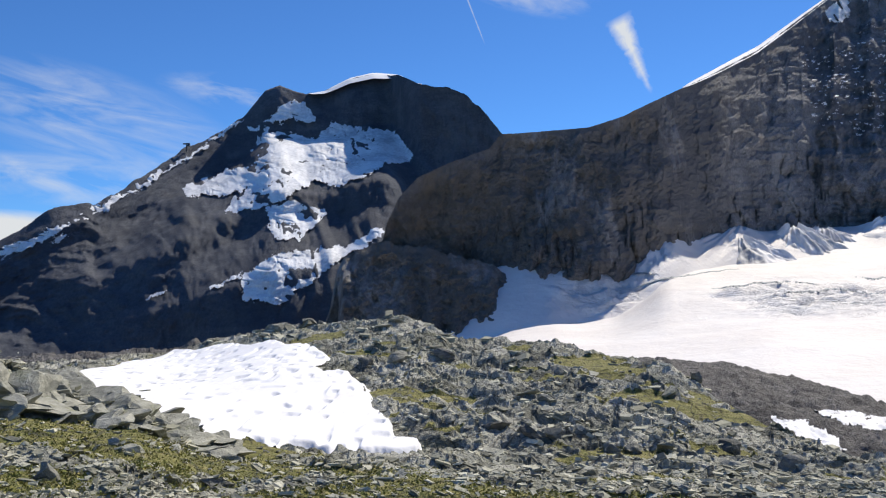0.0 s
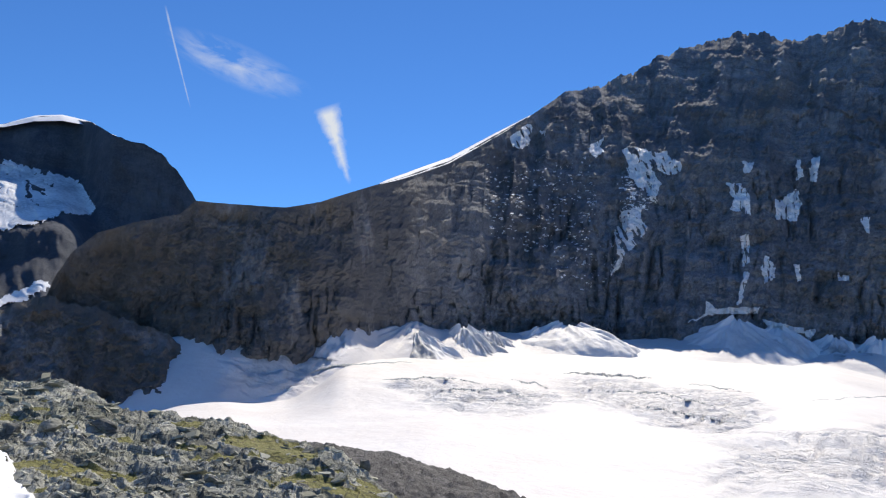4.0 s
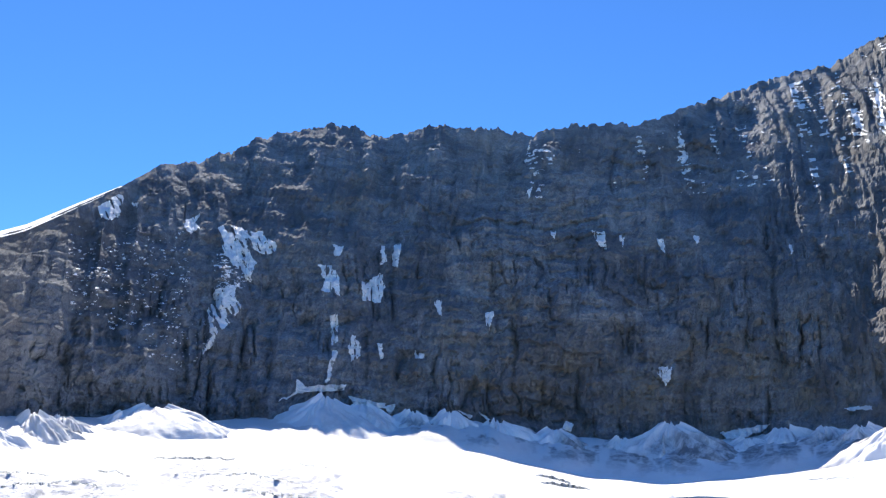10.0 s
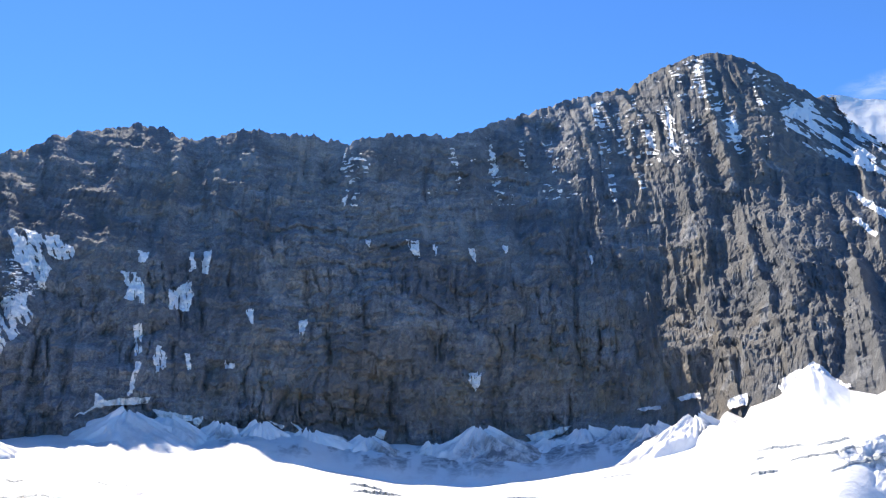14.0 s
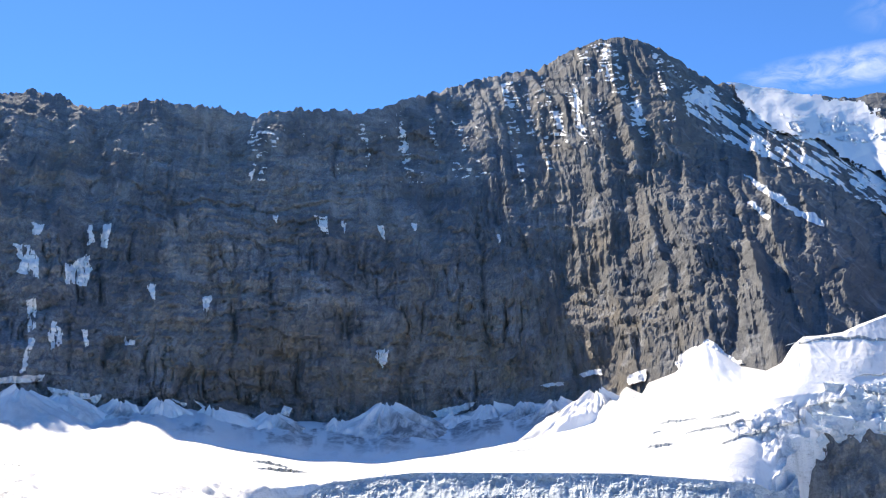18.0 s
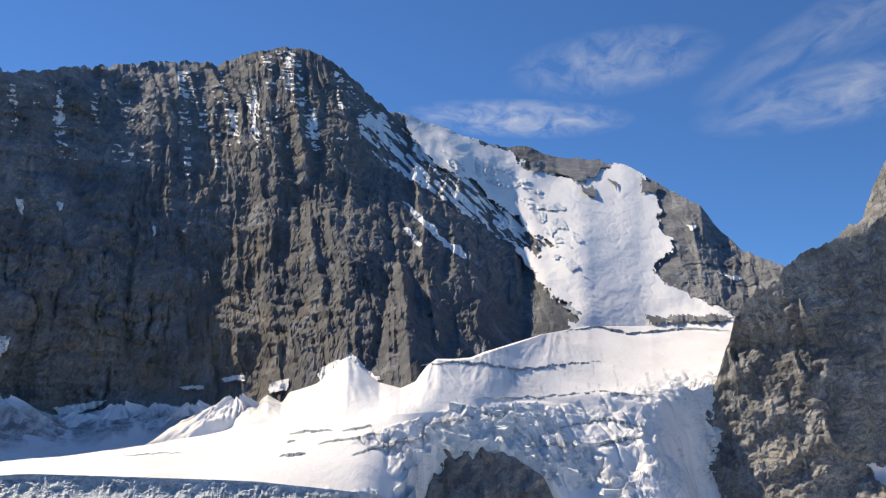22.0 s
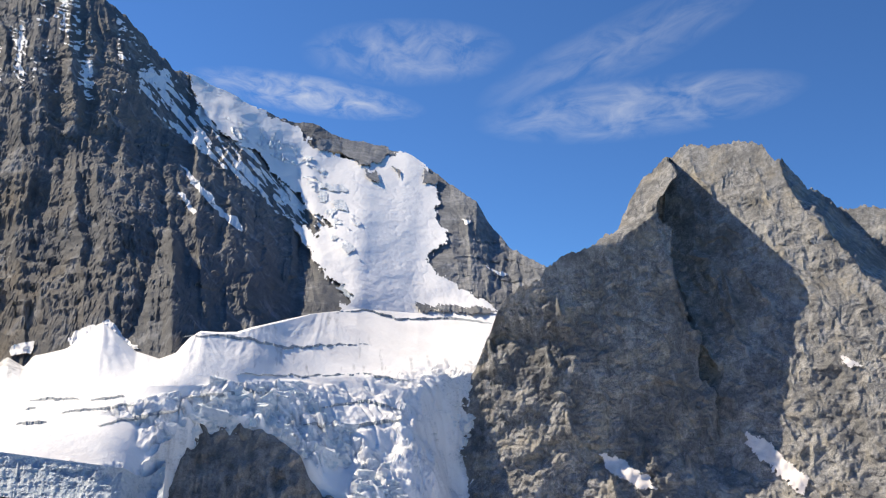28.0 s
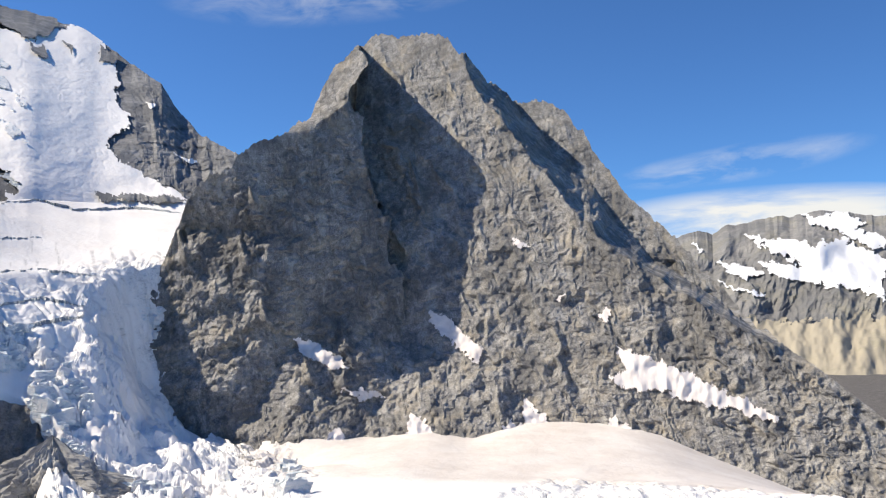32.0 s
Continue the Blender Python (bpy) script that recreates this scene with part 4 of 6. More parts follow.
def pyramid_land(az, s):
    A, S = np.meshgrid(az, s)
    top = PEAK_EL(A) + 0.2 * fbm(A * 1.6, 0 * A, octaves=5, gain=0.65, seed=36) * (1 - smooth(140, 146, A))
    base = np.minimum(-13.0, top - 1.0)
    E = base + (top - base) * S
    w = fbm(A * 0.5, E * 0.5, octaves=4, gain=0.6, seed=38)
    w2 = fbm(A * 0.7, E * 0.7, octaves=4, gain=0.6, seed=48)
    slope = plane_reach(A, E, 62, 321, 118, -8, 1090)
    edge = SHADE_EDGE(E) + 0.5 * w
    wall_face = plane_reach(A, E, 76, 277, 119.5, -2.5, 1158)
    buttress = plane_reach(A, E, 70, 312, 109.8, 0.8, 1110) - 7 * w2 - 14 * np.clip(E - 5.5, 0, 6)
    R = np.where(A < edge, np.minimum(slope, np.maximum(wall_face, buttress)), slope)
    prow = np.clip(PROW_EDGE(E) + 0.15 * w - A, 0, 6) * smooth(11.6, 13.0, E)
    R = R + 34 * prow
    ledge = LEDGE(A) + 0.5 * w2
    R = R - 11 * np.clip(ledge - E, 0, 9)
    near, far = COULOIR_NEAR(E) + 0.3 * w, COULOIR_FAR(E) + 0.2 * w2
    R = R + 170 * np.clip((A - near) / np.maximum(far - near, 0.2), 0, 1) * smooth(-3.5, 1, E)
    # ribs run down the fall line; blocks and cracks on the lit slope, calmer rock in the shade
    shade = smooth(0.0, 1.2, edge - A) * smooth(-0.8, 0.8, E - ledge) * smooth(-12, 8, wall_face - buttress)
    lean = A + 0.42 * E + 0.5 * w
    steep = A + 0.12 * E + 0.35 * w2
    warp = fbm(A * 1.1, E * 1.1, octaves=3, seed=33)
    ribs = ridged(lean * 0.42, E * 0.12 + 0.2 * warp, octaves=4, gain=0.42, seed=37) - 0.62
    cliffs = fbm(lean * 0.3, E * 1.15 - 0.18 * A + 0.5 * warp, octaves=5, gain=0.62, seed=31)
    blocks = fbm(A * 1.0 + 0.5 * warp, E * 1.2, octaves=6, gain=0.68, seed=35)
    cracks = (1 - np.abs(vnoise(lean * 1.5 + 0.7 * warp, E * 0.5, seed=45))) ** 5 + 0.7 * (1 - np.abs(vnoise(lean * 3.2 + warp, E * 1.3, seed=46))) ** 5
    strata = ridged(lean * 1.5 + 0.4 * warp, E * 0.22, octaves=4, gain=0.6, seed=49) - 0.62
    pillars = ridged(steep * 0.8, E * 0.2, octaves=5, gain=0.6, seed=47) - 0.62
    stump = smooth(-8, 12, buttress - wall_face) * smooth(0.3, -0.8, A - edge) * smooth(-0.8, 0.8, E - ledge)
    lit = 1 - np.maximum(shade, stump)
    env = np.clip((1 - S) * 14, 0.25, 1)
    R = R - env * (lit * (24 * ribs + 1.4 * cliffs + 0.7 * blocks + 2.6 * strata - 1.8 * cracks) + np.maximum(shade, stump) * (9 * pillars + 1.7 * blocks + 2.2 * cliffs - 3 * cracks))
    for a, e, half, tall in TEETH:
        t = np.clip((e - E) / tall, 0, 1)
        side = np.abs(A - a - 0.25 * (e - E)) / (half * (0.15 + t))
        R = R - 15 * np.clip(1 - side, 0, 1) * smooth(0, 0.1, t) * (1 - smooth(0.6, 1.0, t))
    return cart(A, R, rise(E, R))


pyramid = tagged(new("mountain_pyramid"), "steep grey rock pyramid rising beside the icefall", "mountain")
G = pyramid_land(np.arange(101.42, 150.0, 0.07), np.linspace(0, 1, 400))
back = np.stack([G[-1] + np.array((o * 0.9, -o * 0.35, -o * k)) for o, k in ((40, 0.6), (250, 0.9), (700, 0.85))])
grid_part("rock_face", np.concatenate([G, back], 0), ROCK_PALE, pyramid)
PYRAMID_SNOW = [
    (111.62, -1.22, 113.11, -1.89, 115.33, -3.3, 114.18, -3.35, 112.4, -2.42, 111.87, -1.8), (114.53, -4.71, 116.68, -4.86, 117.47, -5.34, 115.96, -5.34), (120.19, 0.41, 121.82, -0.45, 123.68, -2.36, 123.3, -3.15, 121.79, -2.04, 120.54, -0.57), (125.93, 4.74, 126.83, 4.46, 127.01, 4.09, 125.85, 4.3),
    (132.21, -2.16, 133.94, -2.73, 136.47, -3.79, 138.27, -4.81, 139.24, -5.3, 141.84, -6.49, 141.64, -6.69, 137.57, -5.77, 135.23, -5.11, 132.83, -4.98, 131.53, -4, 132.86, -3.86), (131.2, -0.36, 131.86, 0.27, 131.97, -0.88), (128.56, 0.83, 129.1, 1.18, 129.24, 0.89),
    (126.3, -5.2, 126.75, -5.7, 128.3, -7.4, 126.2, -7.4), (118.6, -8.2, 119.0, -6.2, 119.5, -6.5, 120.6, -7.8), (131.5, -7.4, 132.1, -6.3, 132.5, -7.0, 133.4, -7.6), (124.4, -8, 125.6, -6.9, 126.0, -7.6), (113.6, -7.9, 114.4, -7.0, 115.2, -7.9),
]


hang(pyramid_land, PYRAMID_SNOW, pyramid, FIRN, fringe=0.2, step=0.035, lift=3, soften=3, label="dusty old snow in a rock hollow")

# ---- far range ----
FAR_EL = curve_of(126, 3, 136, 4.6, 137.4, 5.05, 138.3, 4.7, 139.3, 5.3, 141, 5.4, 145.4, 5.7, 148, 5.4, 165, 3)


def far_land(az, s):
    A, S = np.meshgrid(az, s)
    crest = FAR_EL(A) + 0.16 * fbm(A * 0.9, 0 * A, octaves=5, seed=51) * smooth(0.6, 1, S)
    R = 2400 + 1900 * S - np.sin(np.pi * S) * smooth(0.2, 0.6, S) * 220 * (ridged(A * 0.35 - S * 1.5, S * 3, octaves=5, gain=0.6, seed=53) - 0.4)
    return cart(A, R, rise(-9.0, 2400) * (1 - S) + rise(crest, 4300) * S + np.sin(np.pi * S) * 20 * fbm(A * 0.8, S * 8, octaves=4, seed=54))


far = tagged(new("mountain_range"), "distant grey range with wide snowfields", "mountain")
grid_part("rock_face", far_land(np.arange(126, 165, 0.1), np.linspace(0, 1, 110)), ROCK_RANGE, far)
FAR_SNOW = [
    (139.55, 4.83, 141.56, 4.09, 142.84, 4.14, 144.08, 3.71, 145.94, 4.03, 147.91, 2.59, 147.81, 0.4, 145.81, 1.1, 143.37, 1.57, 142.11, 1.95, 140.86, 2.84, 143.41, 2.59, 141.54, 3.61), (138.29, 3.1, 139.22, 2.9, 141.22, 2.18, 140.49, 1.78, 139.19, 2.17),
    (143.06, 5.52, 145.4, 5.59, 147.11, 5.09, 146.58, 4.73, 147.96, 3.8, 147.93, 3.17, 145.95, 4.09, 144.45, 4.97), (138.58, 1.76, 139.49, 1.32, 141.17, 0.87, 140.78, 0.78, 139.16, 1.26), (141.55, -1.05, 142.14, -1.29, 142.67, -1.7, 142.28, -1.73), (137.08, 4.2, 137.57, 3.83, 137.5, 3.62), (143.51, -2.54, 144.59, -2.54, 144.12, -2.64),
]
patch(far_land, "valley_floor", (137, -1.0, 140, -0.6, 143, -0.9, 147, -0.5, 152, -0.6, 164, -1, 164, -8.6, 137, -8.6), SAND, far, "pale sandy valley floor", fringe=0.3, lift=16, step=0.08)
hang(far_land, FAR_SNOW, far, SNOW_FAR, name="snowfield", fringe=0.2, lift=12, step=0.05, soften=5)

# ---- glacier ----
ICE_Z = soft_of(-12, -45, 30, -48, 54, -62, 84, -100, 95, -140, 112, -124, 150, -124)
EDGE_R = soft_of(-12, 470, 12, 460, 45, 520, 54, 640, 62, 700, 82, 760, 86, 880, 96, 900, 99, 830, 101, 800, 104, 790, 108, 780, 112, 700, 150, 640)
EDGE_EL = soft_of(-12, -4.2, 10, -4.0, 20, -2.8, 45, -2.2, 54, -2.4, 62, -1.85, 75, -2.5, 83.6, -3.5, 85.2, -0.9, 87, -0.15, 88.4, -0.15, 91.2, -0.9, 93, -2.0, 95, -4.2, 97, -5.2, 99, -8.4, 101, -10.2, 104, -10.8, 112, -11, 150, -11, over=0.6)
CONE_R = soft_of(-12, 620, 4, 622, 6.8, 628, 8.5, 655, 11, 668, 14, 725, 16, 795, 20, 900, 30, 1040, 44, 1120, 60, 1130, 72, 1140, 78, 980, 84, 905, 88, 940, 92, 1040, 96, 1110, 101, 1170, 105, 1210, 107, 1180, 109, 1060, 112, 950, 118, 800, 150, 700, over=0.8)
CONE_EL = soft_of(-12, -3.9, 2.2, -3.5, 4.2, -2.9, 6.1, -2.7, 7.2, -2.6, 9, -2.6, 11, -2.4, 12.5, -1.5, 14, -0.1, 16, 0.5, 20, 0.9, 27, 1.4, 44, 1.8, 47, 1.1, 55, -0.6, 60, -1, 67, -0.3, 76, 1.0, 80, 1.6, 86, 1.9, 90, 2.6, 97, 2.7, 100, 3.0, 103, 3.2, 105, 3.4, 106.5, -3, 107.5, -7.2, 110, -8.4, 112, -9.3, 123, -10, 150, -11, over=0.5)
LIP_R = curve_of(98, 1030, 100, 1060, 101.5, 1118, 105, 1130, 108, 1010, 112, 850)
LIP_EL = curve_of(98, -0.3, 100, -0.6, 101.4, -1.2, 102.2, -3.4, 103.2, -5.0, 104.8, -6.3, 107.5, -7.6, 110, -8.8, 112, -9.8)
APRON_EL = soft_of(103, -4.5, 105.5, -6.4, 107.5, -7.0, 110, -7.3, 112.4, -7.5, 116, -7.7, 118, -7.6, 120, -7.4, 123, -7.9, 126, -7.0, 129, -6.8, 132, -7.0, 134.6, -7.5, 137.2, -8.6, 139.6, -9.5, 142.1, -10.5, 150, -13)
PYRAMID_BASE = pyramid_land(np.arange(103, 150.1, 0.12), np.linspace(0, 0.6, 200))


def APRON_R(az):
    """Distance of the pyramid's foot at the snow line."""
    a, e = angles(PYRAMID_BASE)
    r = np.hypot(PYRAMID_BASE[..., 0], PYRAMID_BASE[..., 1])
    line = np.array([np.interp(APRON_EL(a[0, i]), e[:, i], r[:, i]) for i in range(a.shape[1])])
    return np.interp(az, a[0], np.convolve(np.pad(line, 10, mode="edge"), np.full(21, 1 / 21), "valid")) + 8



def ice_zones(a, e):
    """Where the glacier is bare and broken, 0 to 1."""
    w = 0.5 * fbm(a * 0.8, e * 1.6, octaves=4, seed=65)
    zones = (
        (7.47, 0.75, 12, 1.25, 13.79, 0.24, 11.32, -1.92, 7.45, -1.91), (15.95, -0.86, 21.5, -0.14, 27.25, -0.32, 28.73, -1.13, 25.93, -2.32, 20.22, -2.05), (27.94, 0.39, 34.4, 0.38, 39.32, -0.07, 40.37, -1.56, 37.99, -3.4, 34.48, -2.23, 29.46, -1.44),
        (38.01, -4.42, 39.7, -2.96, 42.73, -2.27, 46.01, -1.74, 48.56, -1.42, 54.17, -2, 54.06, -5.08, 35.99, -6.55), (53, -2.3, 62, -1.9, 72, -2.2, 84, -3.2, 84, -6, 53, -6),
        (80.87, 0.25, 85.76, 1.68, 90.42, 2.22, 95.08, 2.23, 100, 1.7, 102.75, 3.52, 103.44, 3.88, 102.05, 1.43, 102, -2.68, 83.92, -3.48, 83.05, -0.71), (97, 2.8, 100, 3.6, 105.5, 4.2, 107, -6, 113, -9.5, 113, -11.5, 97, -11.5, 96, -4),
        (124.53, -10.81, 128.82, -10.39, 135.73, -10.72, 142.23, -10.7, 145.28, -10.89, 145.17, -13.29, 123.75, -14.16),
    )
    m = np.zeros(np.shape(a))
    for z in zones:
        m = np.maximum(m, within(a + w, e + 0.5 * w, *z))
    return m

CONES = ((13.5, 2.6, 1.4), (18.6, 3.0, 1.2), (21.8, 3.9, 1.3), (28.6, 3.7, 2.3), (37.9, 4.5, 2.6), (45, 3.6, 2.0), (49, 3.1, 1.6), (53.8, 2.7, 1.3), (60.6, 2.8, 1.9), (66.5, 2.6, 1.6), (71, 2.6, 1.8), (75, 2.8, 1.6), (80.6, 5.4, 1.5), (86.2, 5.2, 1.5), (89.6, 6.4, 1.6), (94, 7.6, 2.0))
CREVASSES = (
    ((85.24, 4.76, 87.78, 4.98, 91.8, 4.34, 94.68, 4.69, 96.83, 4.83), 0.28), ((94.46, 6.77, 96.45, 6.96, 98.59, 6.51, 101.41, 6.71, 104.84, 6.5), 0.3), ((52.19, -1.03, 53.73, -1.25, 55.45, -1.48), 0.35), ((67.16, -0.79, 70.71, -0.7), 0.12), ((76.46, -0.96, 78.16, -0.83), 0.3),
    ((77.02, 0.43, 79.78, 0.65), 0.22), ((80.31, 0.64, 82.23, 0.93), 0.25), ((28.12, 0.33, 31.18, 0.37, 33.69, 0.35), 0.25), ((51.94, -0.57, 54.21, -1.06), 0.3), ((78.8, -0.19, 82.97, 0.51), 0.2), ((76.89, -0.09, 77.47, 0.04), 0.2),
    ((80.94, -0.79, 83.72, -0.16, 85.83, 0.38), 0.25), ((88.6, 2.61, 92.93, 2.64, 96.49, 2.91, 100, 2.68), 0.18), ((12.16, -0.39, 14.49, 0.1, 18.62, 0.49), 0.12), ((7.46, 0.85, 9.72, 0.85, 13.45, 0.29), 0.22), ((16.63, -0.76, 20.1, -0.42, 22.96, -0.53), 0.14),
    ((20.16, -1.19, 23.7, -0.95, 26.59, -1.3), 0.18), ((24.73, -0.2, 27.27, -0.57), 0.15), ((29.78, -0.55, 34.43, -0.56, 37.61, -1.2), 0.14), ((42.06, -0.45, 46.68, 0.06, 50.14, 0.04), 0.06), ((35.83, 0.1, 38.98, -0.09), 0.12), ((32.32, -1.3, 36.22, -1.79, 38.66, -2), 0.16),
    ((85.79, 1.08, 89.36, 1.58, 91.88, 1.4), 0.25), ((94.04, 0.78, 96.86, 1.17, 99.3, 0.82), 0.25), ((93, -0.3, 96.53, -0.43, 99.3, 0.3), 0.35),
)


def glacier_land(az, s):
    A, S = np.meshgrid(az, s)
    turn = smooth(106, 107.5, az)
    foot_r = (FOOT_R(az) + 14) * (1 - turn) + APRON_R(az) * turn
    foot_el = (FOOT_EL(az) + 0.35 * smooth(8, 12, az) * (1 - smooth(74, 78, az))) * (1 - turn) + APRON_EL(az) * turn
    drop = 24 * smooth(48, 56, az) + 110 * smooth(83.5, 85.5, az) * (1 - smooth(95, 98, az)) - 24 * smooth(97, 103, az)
    corner = smooth(98, 100, az) * (1 - smooth(107, 110, az))
    lip_r = (0.435 * EDGE_R(az) + 0.565 * CONE_R(az)) * (1 - corner) + LIP_R(az) * corner
    rr = np.stack([0 * az + 230, EDGE_R(az) - 14, EDGE_R(az), lip_r, CONE_R(az), foot_r, foot_r + 50])
    ze = rise(EDGE_EL(az), EDGE_R(az))
    zc = rise(CONE_EL(az), CONE_R(az))
    zl = (0.435 * ze + 0.565 * zc) * (1 - corner) + rise(LIP_EL(az), LIP_R(az)) * corner
    zz = np.stack([np.minimum(ICE_Z(az), ze - drop), ze - drop, ze, zl, zc, rise(foot_el, foot_r), rise(foot_el, foot_r) + 6])
    at = (0, 0.2, 0.24, 0.5, 0.7, 0.96, 1.0)
    R = np.stack([np.interp(s, at, rr[:, i]) for i in range(len(az))], -1)
    Z = np.stack([np.interp(s, at, zz[:, i]) for i in range(len(az))], -1)
    E = np.degrees(np.arctan2(Z - EYE, R))
    x, y = np.sin(np.radians(A)) * R, np.cos(np.radians(A)) * R
    bare = ice_zones(A, E)
    zone = np.where(A < 50, blur(bare, 9), blur(bare, 3))
    Z = Z + 3.0 * fbm(x / 150, y / 150, octaves=3, seed=61) * np.clip((1 - S) * 8, 0, 1)
    # crevasses follow the slope's bends; seracs in the icefall
    flow = x * 0.35 - y * 0.9 + 25 * fbm(x / 120, y / 120, octaves=3, seed=62)
    slot = (1 - np.abs(vnoise(flow / 16, (x + y) / 90, seed=66))) ** 5
    Z = Z - zone * 4.5 * slot + zone * 2.2 * fbm(x / 14, y / 14, octaves=4, gain=0.6, seed=64)
    fall = smooth(80, 86, A) * (1 - smooth(110, 113, A)) * (1 - smooth(0.62, 0.7, S))
    rugged = smooth(-0.3, 0.35, fbm(x / 95, y / 95, octaves=3, seed=168)) * 0.9 + 0.1 + 0.3 * smooth(97, 101, A)
    rugged = np.clip(rugged, 0, 1.1)
    # the ice breaks into steps across its flow, cut into towers
    cut = R / 19 + 0.9 * fbm(A * 0.4, R / 80, octaves=3, seed=169) + 0.35 * vnoise(A * 1.1, R / 26, seed=170) + 0.2 * A
    saw = cut % 1.0
    tower = 0.6 + 0.7 * vnoise(A * 1.7, np.floor(cut) * 3.1, seed=175)
    step = (smooth(0.0, 0.16, saw) - saw) * tower
    clefts = (1 - np.abs(vnoise(A * 1.35 + 0.3 * fbm(A, R / 20, octaves=2, seed=69), np.floor(cut) * 2.3, seed=63))) ** 7
    Z = Z + fall * zone * rugged * (10 * step - 5 * clefts + 1.3 * fbm(x / 9, y / 9, octaves=4, gain=0.62, seed=68)) + fall * 5 * fbm(x / 70, y / 70, octaves=3, seed=67)
    rubble_cone = smooth(97.5, 99.5, A) * (1 - turn) * smooth(0.24, 0.3, S) * (1 - smooth(0.6, 0.7, S))
    Z = Z + rubble_cone * (9 * fbm(x / 34, y / 34, octaves=3, seed=177) + 2.5 * ridged(x / 7, y / 7, octaves=3, gain=0.6, seed=178))
    broken = fall * zone * rugged
    zone = zone * np.where(A > 82, np.clip(0.25 + 0.6 * rugged - 0.9 * step, 0, 1), 1)
    # flutes on the avalanche cones
    cone = smooth(0.7, 0.86, S) * (1 - turn)
    fan, flute = 0 * A, 0 * A
    for apex, top, width in CONES:
        w = np.exp(-np.abs((A - apex) / width) ** 2)
        spread = np.arctan2(A - apex, np.maximum(top + 0.4 - E, 0.25))
        flute = np.where(w > fan, ridged(spread * 2.6 + apex, 0.35 * E, octaves=4, gain=0.62, seed=60) - 0.6, flute)
        fan = np.maximum(fan, w)
    flute = flute * (0.3 + 0.7 * fan)
    R = R - np.sin(np.pi * np.clip((S - 0.7) / 0.26, 0, 1)) * (6 + 18 * smooth(22, 30, A)) * (1 - 0.75 * smooth(76, 80, A)) * fan * (1 - turn)
    R = R - cone * (1 - 0.5 * smooth(78, 84, A)) * 16 * flute * np.clip((1 - S) * 30, 0, 1)
    Z = Z + cone * 5 * flute * (1 - smooth(77, 82, A))
    dirt_shade = np.clip(cone * smooth(0.0, 0.5, fbm(A * 0.9, E * 1.3, octaves=5, gain=0.6, seed=167) - 1.2 * flute) * (1 - smooth(74, 79, A)) * smooth(40, 46, A), 0, 1)
    lines = smooth(0.25, 0.6, fbm(A * 5 + 0.6 * E, E * 0.7, octaves=3, seed=172)) * smooth(-0.1, 0.3, fbm(A * 0.5, E * 0.8, octaves=2, seed=173))
    dirt_shade = np.maximum(dirt_shade, 0.5 * lines * smooth(0.66, 0.74, S) * smooth(82, 86, A) * (1 - turn))
    # shade of the bank under the wall painted in along with its dirt streaks
    gloom = smooth(50, 54, A) * (1 - smooth(75, 77.5, A)) * smooth(0.74, 0.84, S)
    dirt_shade = np.maximum(dirt_shade, 0.85 * gloom * smooth(-0.15, 0.35, fbm(A * 1.5, E * 0.5, octaves=4, gain=0.6, seed=174)))
    # step faces and clefts painted darker for their shade, with some dirt
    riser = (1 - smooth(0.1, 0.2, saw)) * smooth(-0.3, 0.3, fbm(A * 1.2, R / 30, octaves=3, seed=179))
    dirt_shade = np.maximum(dirt_shade, np.clip(0.5 * riser + 0.4 * clefts, 0, 0.6) * np.clip(broken * 1.6, 0, 1) * (1 - 0.7 * rubble_cone))
    return cart(A, R, Z), zone, dirt_shade


glacier = tagged(new("glacier"), "broad white glacier with grey crevassed ice", "glacier", kind="structure")
s = np.concatenate([np.linspace(0, 0.2, 50, endpoint=False), np.linspace(0.2, 0.24, 16, endpoint=False), np.linspace(0.24, 0.7, 130, endpoint=False), np.linspace(0.7, 1.0, 74)])
G, zone, dirt_shade = glacier_land(np.concatenate([np.arange(-12, 82, 0.13), np.arange(82, 112, 0.08), np.arange(112, 150.05, 0.13)]), s)
sheet = grid_part("ice_sheet", G, GLACIER, glacier, soft=True, attrs={"ice": zone, "dirt_shade": dirt_shade, "firn": 0.75 * smooth(106, 112, angles(G)[0]) * smooth(0.3, 0.62, s)[:, None] + 0.4 * (1 - smooth(40, 62, angles(G)[0]))})
GA, GE = angles(G)
# broken ice has hard edges
hard = (blur(zone, 1) > 0.3) & (GA > 82) & (GA < 113)
sheet.data.polygons.foreach_set("use_smooth", ~hard[:-1, :-1].ravel())


def crevasse(line, width):
    """A crevasse: a strip of dark ice, painted for its shade, stands along a line of bearings and height angles."""
    a = np.arange(line[0], line[-2], 0.07)
    e = np.interp(a, line[0::2], line[1::2]) + 0.07 * fbm(a * 1.4, 0 * a, octaves=3, seed=66)
    base = []
    for ai, ei in zip(a, e):
        k = int(np.argmin(np.abs(GA[len(GA) // 2] - ai)))
        rows = np.where(GE[:, k] > ei)[0]
        base.append(G[rows[0], k] if len(rows) else G[-1, k])
    base = np.array(base)
    reach = np.hypot(base[:, 0], base[:, 1])
    base = cart(a, reach, rise(e, reach))
    u = np.linspace(0, 1, len(a))
    h = np.radians(width) * reach * np.sin(np.pi * u) ** 0.5 * (0.65 + 0.5 * np.abs(vnoise(a * 3, 0 * a, seed=148)))
    # the strip stands on the surface and is turned to the viewpoint
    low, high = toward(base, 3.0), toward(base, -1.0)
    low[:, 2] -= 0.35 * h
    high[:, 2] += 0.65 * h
    grid_part("crevasse", np.stack([low, toward((low + high) / 2, 0.8), high]), ICE_SHADE, glacier, "crevasse drawn as a dark strip in place of its shade")


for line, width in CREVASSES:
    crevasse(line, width)

